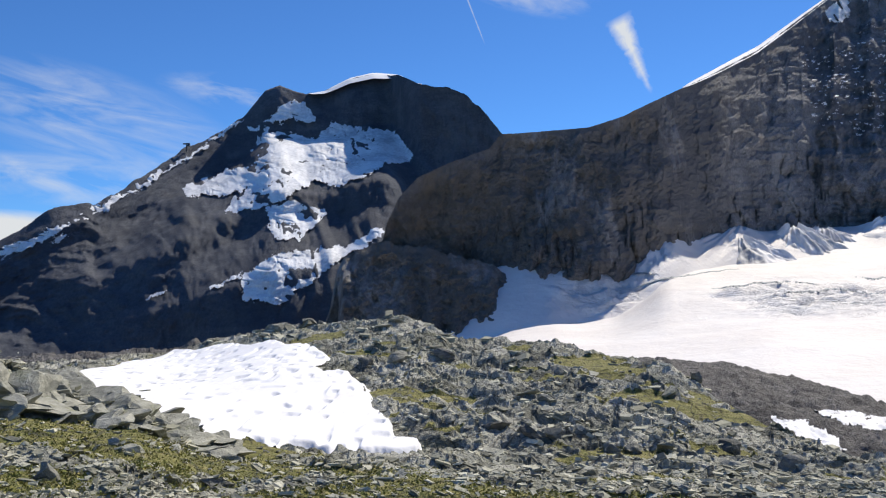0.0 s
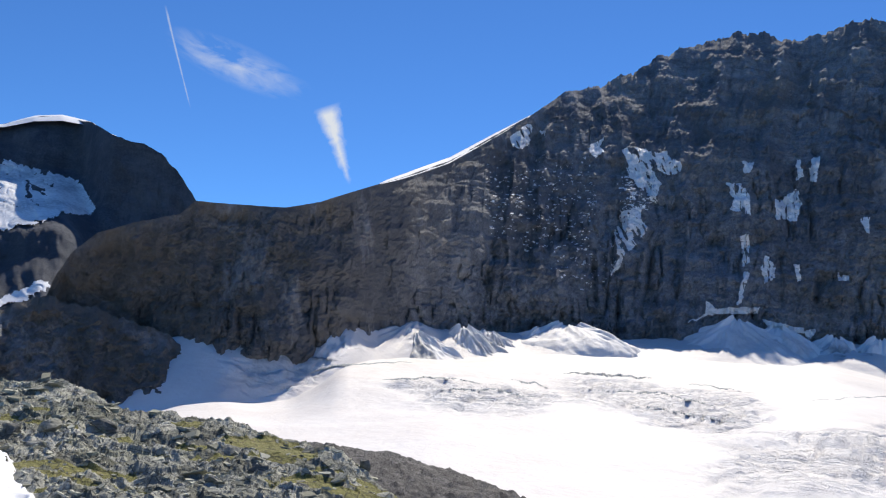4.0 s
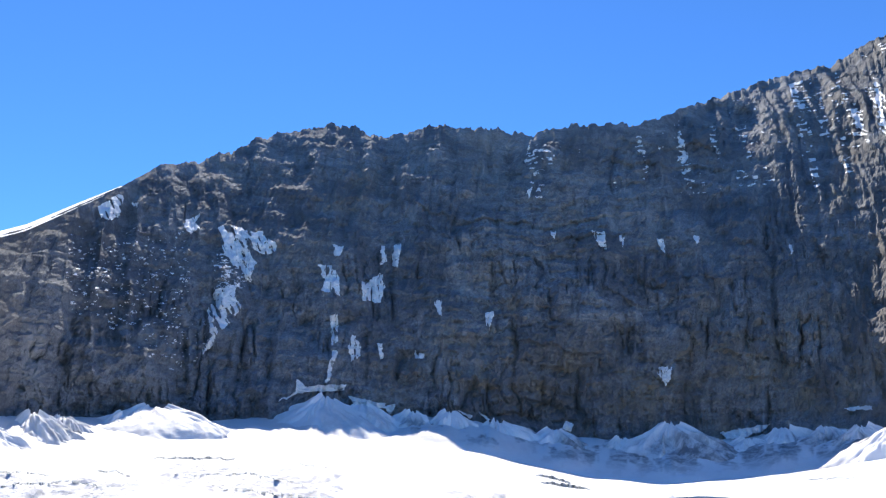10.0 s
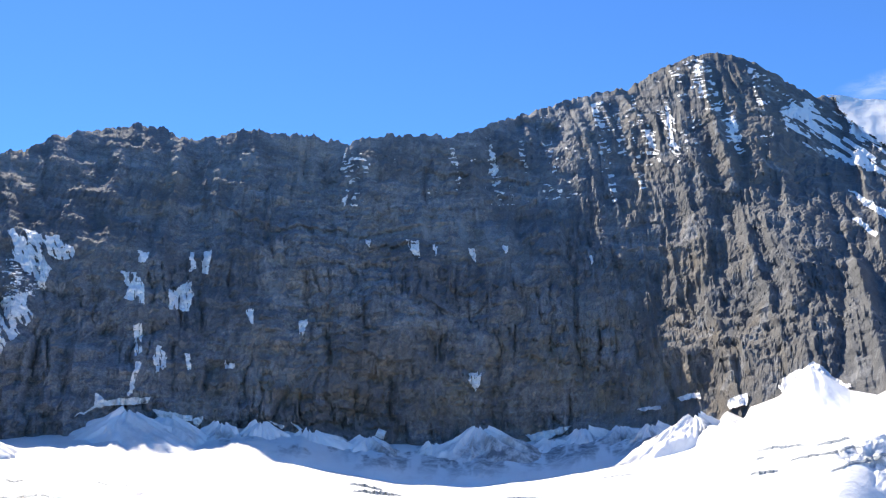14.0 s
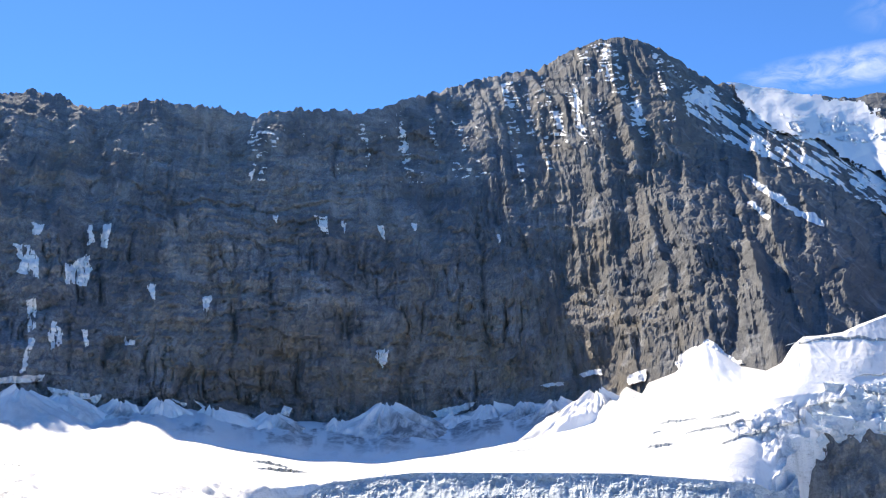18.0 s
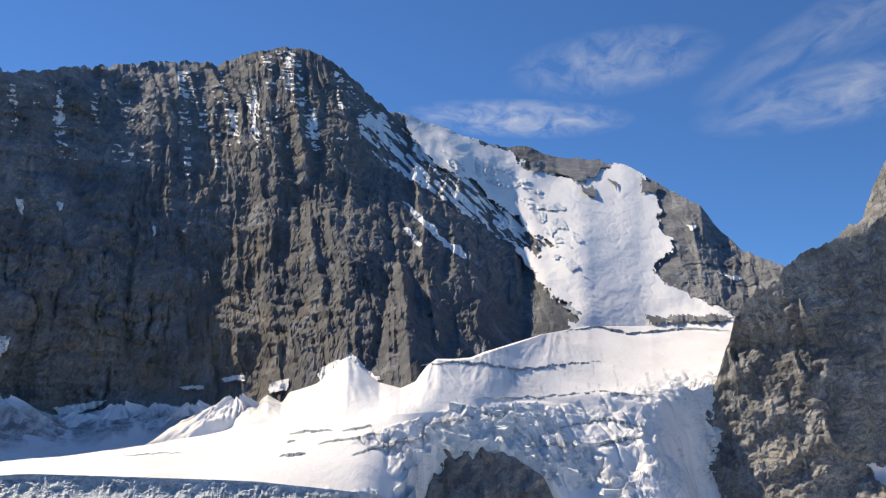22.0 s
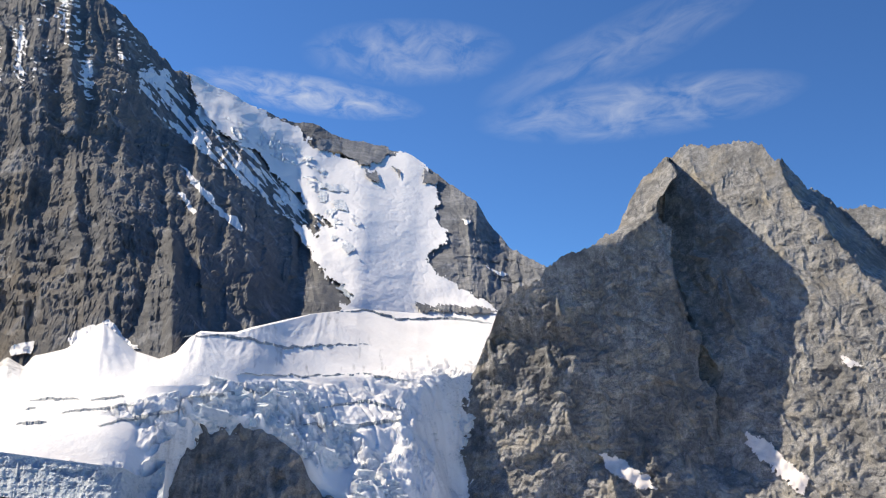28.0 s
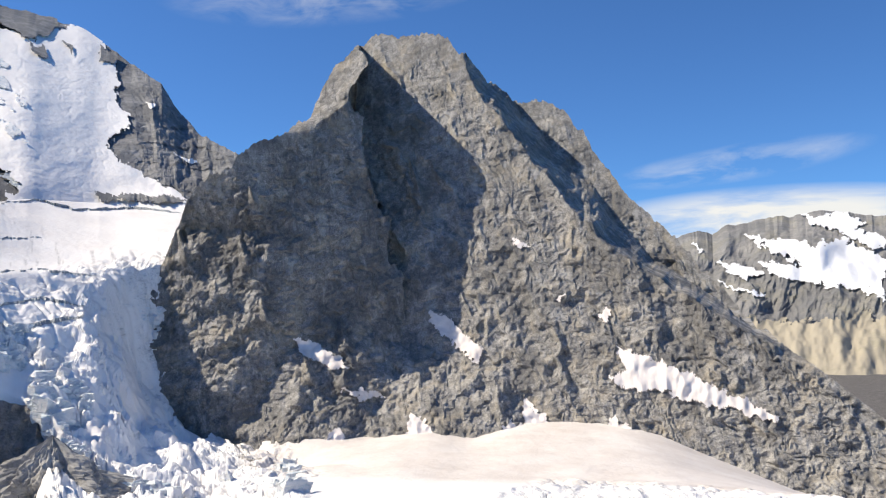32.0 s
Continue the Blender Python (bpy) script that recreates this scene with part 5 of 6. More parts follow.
# crisp blocks of broken ice in the icefall
def ice_blocks(n, seed):
    q = np.random.default_rng(seed)
    H, A, E = G[60:180], GA[60:180], GE[60:180]
    where = (zone[60:180] > 0.62) & (A > 86.5) & (A < 112) & (fbm(A * 0.6, E * 0.9, octaves=3, seed=176) > -0.05)
    spots = np.argwhere(where)
    pick = H[tuple(spots[q.integers(0, len(spots), n)].T)]
    base = np.array([(x, y, w) for w in (-1, 1) for y in (-1, 1) for x in (-1, 1)], float)
    quads = np.array([(0, 2, 3, 1), (4, 5, 7, 6), (0, 1, 5, 4), (2, 6, 7, 3), (0, 4, 6, 2), (1, 3, 7, 5)])
    v = base[None] * q.uniform(0.5, 1.0, (n, 8, 3)) * (q.lognormal(0.75, 0.5, (n, 1, 1)) * np.stack([q.uniform(0.8, 2.2, (n, 1)), q.uniform(0.6, 1.1, (n, 1)), q.uniform(0.6, 1.6, (n, 1))], -1))
    turn, tilt = q.normal(-0.1, 0.4, (n, 1)), q.normal(0.0, 0.3, (n, 1))
    x, w = v[..., 0] * np.cos(tilt) - v[..., 2] * np.sin(tilt), v[..., 0] * np.sin(tilt) + v[..., 2] * np.cos(tilt)
    y = v[..., 1] * np.cos(turn) - x * np.sin(turn)
    x = v[..., 1] * np.sin(turn) + x * np.cos(turn)
    v = np.stack([y, x, w], -1) + pick[:, None]
    me = faces_mesh("seracs", v.reshape(-1, 3), (quads[None] + (np.arange(n) * 8)[:, None, None]).reshape(-1, 4))
    me.materials.append(ICE)
    ob = new("seracs", me)
    ob.parent = glacier
    tagged(ob, "pale blue broken ice blocks", kind="stuff")


ice_blocks(2600, 31)

# avalanche cones of fluted snow below the gullies
def snow_cone(apex, top, half, drop, grime_shade):
    reach = float(FOOT_R(apex)) - 14
    wide = np.radians(half * 1.35) * reach
    fall = rise(top, reach) - rise(top - drop * 1.2, reach - wide)
    phi, t = np.meshgrid(np.linspace(-2.3, 2.3, 170), np.linspace(0, 1.3, 48))
    bend = phi + 0.25 * fbm(phi * 0.8 + apex, t * 1.5, octaves=2, seed=60)
    groove = ridged(bend * 2.6 + apex, 0.9 * t, octaves=5, gain=0.62, seed=61) - 0.6
    lobes = 1 + 0.4 * vnoise(phi * 0.9 + 3 * apex, 0.6 * t, seed=62) + 0.12 * groove
    # blunt, uneven head that spreads along the cliff
    head = 0.12 * fall * np.abs(np.sin(phi)) * (1 - t) * (0.6 + 0.8 * vnoise(phi * 1.7, 0 * t + apex, seed=65))
    side, front = np.sin(phi) * wide * (0.12 + t) * lobes, np.cos(phi) * wide * (0.04 + t) * lobes
    z = rise(top, reach) - fall * (0.75 * t + 0.25 * t * t) - head + fall * (0.15 + 0.17 * min(1.0, 1.5 * grime_shade)) * groove * np.clip(0.25 + t * 2, 0, 1) * (1 - 0.5 * t) - 3 * fbm(phi * 3, t * 3, octaves=3, seed=63)
    az0 = radians(apex)
    x = math.sin(az0) * (reach - front) + math.cos(az0) * side
    y = math.cos(az0) * (reach - front) - math.sin(az0) * side
    # dirt streaks, with shade painted into the grooves of the cone
    dark = min(1.0, 1.6 * grime_shade) * smooth(-0.4, 0.15, fbm(bend * 1.7 + apex, 0.5 * t, octaves=3, seed=64) - 0.9 * groove) * smooth(0.05, 0.5, t)
    grid_part("avalanche_cone", np.stack([x, y, z], -1), GLACIER, glacier, "fluted cone of avalanche snow", soft=True, attrs={"ice": 0 * x, "dirt_shade": dark})


SNOW_CONES = (  # bearing, height angle, half width, drop, dirt with painted shade
    18.53, 2.62, 2.2, 1.9, 0.4, 21.66, 3.12, 2.6, 2.5, 0.4, 23.27, 2.91, 1.9, 2.1, 0.4, 28.43, 3.6, 3.8, 2.3, 0.12, 26.77, 3.09, 2.4, 1.8, 0.15, 38.78, 4.45, 4.8, 3.2, 0.15, 40.96, 3.96, 2.6, 2.2, 0.25,
    44.22, 3.54, 2.0, 1.8, 0.5, 46.56, 3.5, 2.8, 2.4, 0.6, 49.59, 2.93, 2.8, 2.4, 0.7, 53.26, 2.4, 3.0, 2.3, 0.75, 57.33, 1.84, 1.6, 1.7, 0.7, 60.36, 2.8, 3.6, 3.2, 0.8, 64.88, 1.81, 2.4, 1.5, 0.7,
    66.74, 2.4, 2.6, 2.3, 0.8, 69.15, 2.45, 2.2, 1.8, 0.8, 71.08, 2.45, 2.0, 2.0, 0.9, 73.71, 2.89, 2.6, 2.4, 0.9, 
)
for k in range(0, len(SNOW_CONES), 5):
    snow_cone(*SNOW_CONES[k:k + 5])

# ice cliff where the flat glacier breaks off
def cliff_land(az, s):
    A, S = np.meshgrid(az, s)
    top = EDGE_EL(A) + 0.12
    E = (top - 2.4) * (1 - S) + top * S
    ends = smooth(52.5, 57, A) * (1 - smooth(82.5, 85, A))
    crag = ridged(A * 1.4, E * 1.1, octaves=5, gain=0.62, seed=145) - 0.6
    R = EDGE_R(A) - 20 - 55 * (1 - S) ** 1.5 - 14 * crag * np.clip((1 - S) * 5, 0.15, 1)
    return cart(A, R, rise(E - (1 - ends) * 1.6, R))


G = cliff_land(np.arange(52.5, 85, 0.07), np.linspace(0, 1, 60))
lip = toward(G[-1:], -30) + np.array((0, 0, -2.0))
grid_part("ice_cliff", np.concatenate([G, lip], 0), ICE_GREY, glacier, "blue-grey broken ice cliff at the glacier's edge")

# rock step under the icefall
ROCK_TOP = curve_of(83.6, -5, 84.3, -2.4, 85.1, -1.0, 86.9, -0.3, 88.4, -0.3, 91.2, -1.05, 93, -2.2, 93.7, -3.6, 94.5, -4.6, 96.6, -5.1, 98.4, -6.8, 99.6, -10.5)


def step_land(az, s):
    A, S = np.meshgrid(az, s)
    E = -13 * (1 - S) + ROCK_TOP(A) * S
    crag = ridged(A * 0.7, E * 0.25, octaves=5, gain=0.6, seed=137) - 0.6
    R = 800 + 85 * S ** 1.4 - 15 * crag * np.clip((1 - S) * 6, 0.15, 1) - 4 * fbm(A * 1.6, E * 1.3, octaves=5, seed=138)
    return cart(A, R, rise(E + 0.12 * fbm(A * 2, 0 * A, octaves=4, seed=139) * S, R))


step_rock = tagged(new("rock_step"), "dark wet rock step below the broken ice", "rock")
G = step_land(np.arange(83.6, 99.65, 0.09), np.linspace(0, 1, 110))
cap = toward(G[-1:], -70) + np.array((0, 0, -4.0))
for name, rows in (("lower_face", G[:66]), ("upper_face", np.concatenate([G[65:], cap], 0))):
    grid_part(name, rows, ROCK_STEP, step_rock, attrs={"warm": 0 * rows[..., 0] + 0.2})
# grey debris that has slid down beside the step
phi, t = np.meshgrid(np.linspace(-1.9, 1.9, 120), np.linspace(0, 1.0, 60))
grit = fbm(phi * 2.5, t * 3, octaves=5, gain=0.65, seed=181)
side, front = np.sin(phi) * 85 * t * (1 + 0.2 * grit), np.cos(phi) * 70 * t * (1 + 0.2 * grit) - 10
a0, reach = radians(97.6), 800
debris = np.stack([math.sin(a0) * (reach - front) + math.cos(a0) * side, math.cos(a0) * (reach - front) - math.sin(a0) * side, rise(-6.9, reach) - 62 * t + 1.5 * grit], -1)
tagged(grid_part("debris_cone", debris, DEBRIS), "grey cone of loose stones beside the broken ice", "debris cone")
# dark rock lobe in the shadow at the wall's end
LOBE_TOP = curve_of(-7.01, -3.11, -6.78, -0.23, -6.52, 1.58, -5.63, 2.36, -4.01, 3.04, -0.88, 2.5, 1.66, 1.76, 3.11, 1.27, 4.36, 0.57, 5.24, -0.01, 5.8, 0.38, 6.5, 0.53, 6.98, -0.14, 7.19, -1.05, 7.29, -3.22)


def lobe_land(az, s):
    A, S = np.meshgrid(az, s)
    top = LOBE_TOP(A)
    E = np.minimum(-4.0, top - 0.5) * (1 - S) + top * S
    pillars = ridged(A * 0.55, E * 0.12, octaves=3, gain=0.5, seed=142) - 0.6
    crag = fbm(A * 1.1, E * 1.3, octaves=6, gain=0.64, seed=141)
    R = 640 + 62 * S ** 1.6 - (20 * pillars + 4.5 * crag) * np.clip((1 - S) * 6, 0.15, 1)
    return cart(A, R, rise(E + 0.15 * S ** 8 * fbm(A * 2, 0 * A, octaves=4, seed=143), R))


lobe = tagged(new("rock_lobe"), "rounded dark rock lobe below the cliff", "rock")
G = lobe_land(np.arange(-6.9, 7.6, 0.07), np.linspace(0, 1, 90))
cap = toward(G[-1:], -90) + np.array((0, 0, -3.0))
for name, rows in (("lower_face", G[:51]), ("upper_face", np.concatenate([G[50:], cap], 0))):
    grid_part(name, rows, ROCK_WALL, lobe, attrs={"warm": 0 * rows[..., 0] + 0.8, "brown_dim": 0 * rows[..., 0] + 1.0})

# ---- ground: near rim, hollow, knoll and dark moraine, by bearing ----
NEAR_EL = soft_of(-40, -5, -27, -5.1, -24.9, -5.3, -22.8, -6.3, -18.7, -6.8, -16.4, -8.8, -13.4, -9.5, -7, -10.3, -1.7, -10.7, 5, -12, 26, -12.6, 40, -14)
HOLLOW_EL = soft_of(-40, -7.5, -25, -7.2, -20, -7.6, -16, -9.2, -8, -10.5, 0, -11, 10, -11.2, 26, -12.2, 40, -14, over=3)
KNOLL_R = soft_of(-40, 140, -20, 130, -13, 95, -5, 85, 1.5, 75, 8, 66, 14, 58, 20, 46, 26, 38, 40, 34, over=3)
KNOLL_EL = soft_of(-40, -3.5, -17, -3.3, -13, -2.6, -10.4, -2.1, -8, -2.2, -2, -2.2, 1.5, -3.5, 6, -4.1, 11, -5.3, 14, -6, 18, -8.1, 20, -8.9, 24, -10.5, 26, -11.3, 40, -15)
MORAINE_EL = soft_of(-40, -6, 8, -5.2, 12.5, -4.9, 18, -5.35, 21.7, -6.25, 26, -7.5, 30, -8.6, 40, -11, 50, -16, 180, -16)
SNOW_EDGE = (-25.82, -5.01, -22.79, -4.64, -18.97, -4.01, -17.31, -3.59, -13.23, -3.27, -10.43, -3.15, -9.02, -3.39, -7.01, -4.37, -8.7, -4.9, -6.04, -5.73, -5.17, -6.76, -3.77, -8.31, -3.26, -9.32, -1.93, -9.89, -1.6, -10.6, -3.48, -10.77, -7.07, -10.39, -9.9, -10.02, -13.03, -9.53, -16.42, -9.21, -18.38, -8.05, -23.43, -6.37)


def ground_base(A, R):
    az = A[0]
    kz = rise(KNOLL_EL(az), KNOLL_R(az))
    rs = np.stack([0 * az, 0 * az + 8, 0 * az + 22, 0 * az + 30, 0.55 * KNOLL_R(az) + 14, KNOLL_R(az), KNOLL_R(az) + 22, 0 * az + 180, 0 * az + 225, 0 * az + 320, 0 * az + 800, 0 * az + 5000])
    hz = rise(HOLLOW_EL(az), 30 + 0 * az)
    zs = np.stack([0 * az, 0 * az - 0.5, rise(NEAR_EL(az), 22 + 0 * az), hz, 0.5 * hz + 0.5 * kz - 0.5, kz, kz - 6, rise(MORAINE_EL(az), 180 + 0 * az), -42 - 60 * smooth(38, 60, az), -75 - 50 * smooth(38, 60, az), 0 * az - 190, 0 * az - 190])
    r = R[:, 0]
    return np.stack([np.interp(r, rs[:, i], zs[:, i]) for i in range(len(az))], -1)


def snow_cover(A, R, Z, spread=0.0):
    e = np.degrees(np.arctan2(Z - EYE, R))
    w = fbm(A * 0.9, e * 1.6, octaves=4, seed=95)
    return within(A + 0.35 * w, e + 0.14 * w + spread, *SNOW_EDGE) & (R > 26) & (R < 125)


def ground_parts(az, r):
    A, R = np.meshgrid(az, r)
    Z = ground_base(A, R)
    x, y = np.sin(np.radians(A)) * R, np.cos(np.radians(A)) * R
    gravel = np.maximum(smooth(0, 14, R - KNOLL_R(A) - 4), smooth(95, 110, R))
    open_ground = 1 - blur(snow_cover(A, R, Z), 3)
    near = 1 - smooth(150, 400, R)
    # outcrops of tilted slabs, turf between them
    p, q = 0.6 * x + 0.8 * y, 0.8 * x - 0.6 * y
    warp = fbm(x / 6, y / 6, octaves=3, seed=82)
    slab = ridged(p / 3.1 + 0.5 * warp, q / 7.5, octaves=5, gain=0.62, seed=83) - 0.55
    lumps = fbm(x / 7, y / 7, octaves=3, gain=0.5, seed=81)
    # slabs step up away from the viewpoint, their backs tilted to the sun
    wave = fbm(x / 2.2, y / 2.2, octaves=4, gain=0.6, seed=87)
    saw = sum(h * (1 - (p / w + k * warp + 0.55 * wave + 0.3 * vnoise(q / (2.2 * w), p / w, seed=88 + i)) % 1.0) for i, (h, w, k) in enumerate(((0.24, 1.9, 1.6), (0.1, 0.75, 2.4))))
    near_turf = 0.75 * (1 - smooth(17, 26, R)) * (1 - smooth(-8, 3, A)) + 0.36 * np.exp(-((A - 9 - 0.12 * (R - 40)) / 3.5) ** 2)
    rocky = smooth(-0.45, 0.15, fbm(x / 5, y / 5, octaves=4, gain=0.6, seed=84) + 0.3 * smooth(26, 45, R) + 0.12 - 0.42 * near_turf)
    relief = (0.45 * lumps + rocky * (0.9 * slab + saw * (0.35 + 0.65 * smooth(-0.4, 0.5, wave)) + 0.16 * fbm(x / 0.9, y / 0.9, octaves=4, gain=0.65, seed=85))) * (1 - 0.75 * gravel)
    relief = relief + gravel * 0.5 * fbm(x / 3, y / 3, octaves=5, gain=0.6, seed=86)
    Z = Z + near * smooth(3, 9, R) * relief * (0.06 + 0.94 * open_ground) * (0.4 + 0.6 * smooth(14, 34, R))
    turf = np.clip(1.15 - rocky - 0.25 * smooth(50, 75, R), 0, 1) * (1 - gravel) * open_ground
    return cart(A, R, Z), turf, gravel


FINE_AZ = np.arange(-30, 32, 0.085)
az = np.concatenate([np.arange(-180, -30, 2.0), FINE_AZ, np.arange(32, 180.1, 2.0)])
r = np.concatenate([np.arange(0.0, 8, 0.5), np.geomspace(8, 19.8, 72), np.geomspace(20, 104, 400), np.geomspace(105, 160, 50), np.geomspace(163, 240, 45), np.geomspace(250, 4900, 30)])
G, turf, gravel = ground_parts(az, r)
ground = grid_part("ground", G, GROUND, attrs={"turf": turf, "gravel": gravel})
tagged(ground, "rocky moraine ground with patchy alpine grass", "ground", kind="structure")


def ground_at(a, rr):
    """Height of the ground at a bearing and distance."""
    i = np.clip(np.searchsorted(az, a), 1, len(az) - 1)
    j = np.clip(np.searchsorted(r, rr), 1, len(r) - 1)
    return G[j, i, 2]


# ---- old snow in the hollow ----
sa, sr = np.arange(-28, 0.5, 0.06), np.geomspace(27, 124, 520)
A, R = np.meshgrid(sa, sr)
Z = ground_base(A, R)
x, y = np.sin(np.radians(A)) * R, np.cos(np.radians(A)) * R
cups = smooth(0.25, 0.8, vnoise(x / 0.55, y / 1.3, seed=97)) + 0.8 * smooth(0.4, 0.85, vnoise(x / 0.9, y / 2.2, seed=96))
edge = blur(snow_cover(A, R, Z), 6)
g = cart(A, R, Z + 0.4 * smooth(0.45, 1.0, edge) - 0.02 - 0.16 * cups * smooth(0.5, 1.0, edge) + 0.2 * fbm(x / 9, y / 9, octaves=2, seed=98) * edge)
mask = centres(np.repeat(snow_cover(A, R, Z)[..., None].astype(float), 3, -1))[..., 0] > 0.5
snow = grid_part("snow_patch", g, OLD_SNOW, None, soft=True, mask=pieces(mask)[0])
tagged(snow, "old summer snow with sun cups in a rocky hollow", "snow patch")


def small_snow(outline, lift=0.12):
    e0, a0, a1 = min(outline[1::2]), min(outline[0::2]), max(outline[0::2])
    ga, gr = np.arange(a0 - 0.3, a1 + 0.3, 0.05), np.geomspace(60, 190, 260)
    A, R = np.meshgrid(ga, gr)
    p = ground_parts(ga, gr)[0]
    a, e = angles(p)
    w = fbm(a * 1.3, e * 3, octaves=4, seed=99)
    m = within(a + 0.25 * w, e + 0.08 * w, *outline) & (R > KNOLL_R(A) + 12 if a0 > 0 else R > 96)
    m = centres(np.repeat(m[..., None].astype(float), 3, -1))[..., 0] > 0.5
    for m in pieces(m)[:2]:
        ob = grid_part("snow_patch", p + np.array((0, 0, lift)), OLD_SNOW, None, soft=True, mask=m)
        tagged(ob, "thin strip of old snow on dark gravel", "snow patch", "snow strips on the gravel")


for o in (
    (19.73, -8.45, 21.93, -8.73, 23.44, -9.33, 23.91, -10.34, 23.08, -10.56, 21.53, -10.5), (21.81, -7.95, 24.11, -8.02, 26.11, -8.41, 26.07, -9.14, 23.77, -8.81), (28.41, -8.31, 30.1, -8.63, 32.09, -9.04, 29.44, -9.28),
    (-26.69, -3.84, -25.81, -3.94, -25.58, -4.12, -26.69, -4.2), (-21.91, -4.03, -21.22, -3.94, -21.09, -4.15, -21.79, -4.21), (-24.93, -4.49, -20.59, -4.38, -20.11, -4.48, -24.02, -4.72), (-25.53, -4.77, -22.17, -4.68, -21.86, -4.8, -24.93, -5.01),
):
    small_snow(o)


# ---- boulders, rubble and turf ----
def boulder_mesh(seed, flat, detail=2, material=BOULDER):
    rng = random.Random(seed)
    bm = bmesh.new()
    bmesh.ops.create_icosphere(bm, subdivisions=detail, radius=1.0)
    planes = []
    for _ in range(15):
        n = Vector((rng.gauss(0, 1), rng.gauss(0, 1), rng.gauss(0, 1))).normalized()
        planes.append((n, rng.uniform(0.35, 0.8)))
    for v in bm.verts:
        for n, c in planes:
            d = v.co.dot(n) - c
            if d > 0:
                v.co -= n * d
        v.co += Vector((noise.noise(v.co * 2 + Vector((seed, 0, 0))), noise.noise(v.co * 2 + Vector((0, seed, 0))), noise.noise(v.co * 2))) * 0.11
        layer = 1 + 0.16 * noise.noise(Vector((seed * 3.1, 0, round(v.co.z * 7) * 1.7)))
        v.co.x, v.co.y = v.co.x * layer, v.co.y * layer
        v.co.z *= flat
    me = bpy.data.meshes.new("boulder")
    bm.to_mesh(me)
    bm.free()
    me.materials.append(material)
    return me


BOULDERS = [boulder_mesh(k, 0.45 + 0.06 * (k % 6), 3) for k in range(12)]
SLABS = [boulder_mesh(40 + k, 0.26 + 0.05 * (k % 5), 3, BOULDER_PALE) for k in range(10)]
OUTCROP = [boulder_mesh(60 + k, 0.55 + 0.06 * (k % 4), 3, BOULDER_PALE) for k in range(6)]
rng = random.Random(5)


def place_boulder(a, rr, size, label, kinds=BOULDERS, lean=0.0, long=1.0, group="boulders on the knoll"):
    ob = new("boulder", kinds[rng.randrange(len(kinds))])
    sx, sy, sz = (size * rng.uniform(0.8, 1.25) for _ in range(3))
    z = float(ground_at(a, rr))
    p = bearing(a, 0, rr)
    turn = Euler((0, 0, rng.uniform(0, 6.3))) if not lean else Euler((rng.gauss(lean * 0.3, 0.3), rng.gauss(0, 0.25), rng.gauss(-0.64, 0.35)))
    tip = Euler((rng.uniform(-0.5, 0.5), rng.uniform(-0.5, 0.5), 0)) if not lean else Euler((0, 0, 0))
    ob.matrix_world = Matrix.Translation((p.x, p.y, z + 0.1 * sz)) @ turn.to_matrix().to_4x4() @ tip.to_matrix().to_4x4() @ Matrix.Diagonal((sx * long, sy, sz, 1))
    tagged(ob, label, "boulder", group)


def on_line(t_az, t_el):
    """Distance at which the ground is met along a sight line."""
    i = int(np.clip(np.searchsorted(az, t_az), 1, len(az) - 1))
    e = np.degrees(np.arctan2(G[:, i, 2] - EYE, np.maximum(r, 0.1)))
    hit = np.where((e > t_el) & (r > 9))[0]
    return float(r[hit[0]]) if len(hit) else None


BIG = (  # bearing, height angle, size in degrees
    -10.77, -2.42, 1.6, -11.48, -2.78, 1.0, 3.28, -9.17, 2.2, 5.07, -9.56, 1.8, 6.86, -9.76, 1.6, 6.23, -7.47, 1.4, 14.15, -7.2, 1.5, 12.5, -5.45, 1.4, 15.55, -6.17, 1.0,
    10.19, -10.64, 1.4, 11.58, -10.64, 1.5, -3.69, -5.76, 1.4, -5.11, -4.8, 1.2, -3.29, -4.69, 1.2, -0.38, -4.62, 1.6, -17.46, -11.29, 2.0, -14.96, -11.84, 2.0, -24.25, -10.42, 2.0,
    -19.38, -9.29, 1.3, -3.22, -2.17, 1.0, 17.35, -10.56, 1.6, 20.86, -11.43, 1.6,
)
for k in range(0, len(BIG), 3):
    rr = on_line(BIG[k], BIG[k + 1])
    if rr:
        place_boulder(BIG[k], rr, 0.5 * rr * radians(BIG[k + 2]) * 1.3, "large dark lichen-marked boulder on the rocky knoll")
# broken outcrop along the near rim
for k in range(100):
    a = -29.5 + 15.5 * rng.random() ** 1.3
    rr = rng.uniform(18.5, 25.5)
    place_boulder(a, rr, rng.choice((0.22, 0.3, 0.4, 0.5, 0.65, 0.8)), "pale fractured outcrop slab beside old snow", SLABS, 0.35, 1.5, "outcrop slabs beside the snow")
for k in range(24):
    place_boulder(rng.uniform(-29.5, -18.5), rng.uniform(20.5, 24.0), rng.choice((0.5, 0.65, 0.8, 1.0)), "large pale fractured block of the outcrop beside old snow", OUTCROP, 0.2, 1.2, "outcrop slabs beside the snow")
count = 0
while count < 170:
    u = rng.random()
    a, rr = rng.uniform(-29, 31), 1 / (u / 95 + (1 - u) / 9.5)
    if rr > KNOLL_R(a) + 3:
        continue
    e = math.degrees(math.atan2(float(ground_at(a, rr)) - EYE, rr))
    if within(np.array([a]), np.array([e]), *SNOW_EDGE)[0] or (a < -16 and rr > 27):
        continue
    place_boulder(a, rr, rr * radians(rng.choice((0.45, 0.6, 0.8, 1.1, 1.4))) * 0.55, "angular grey-green schist block on the rocky knoll", BOULDERS + SLABS, 0.4, 1.4)
    count += 1


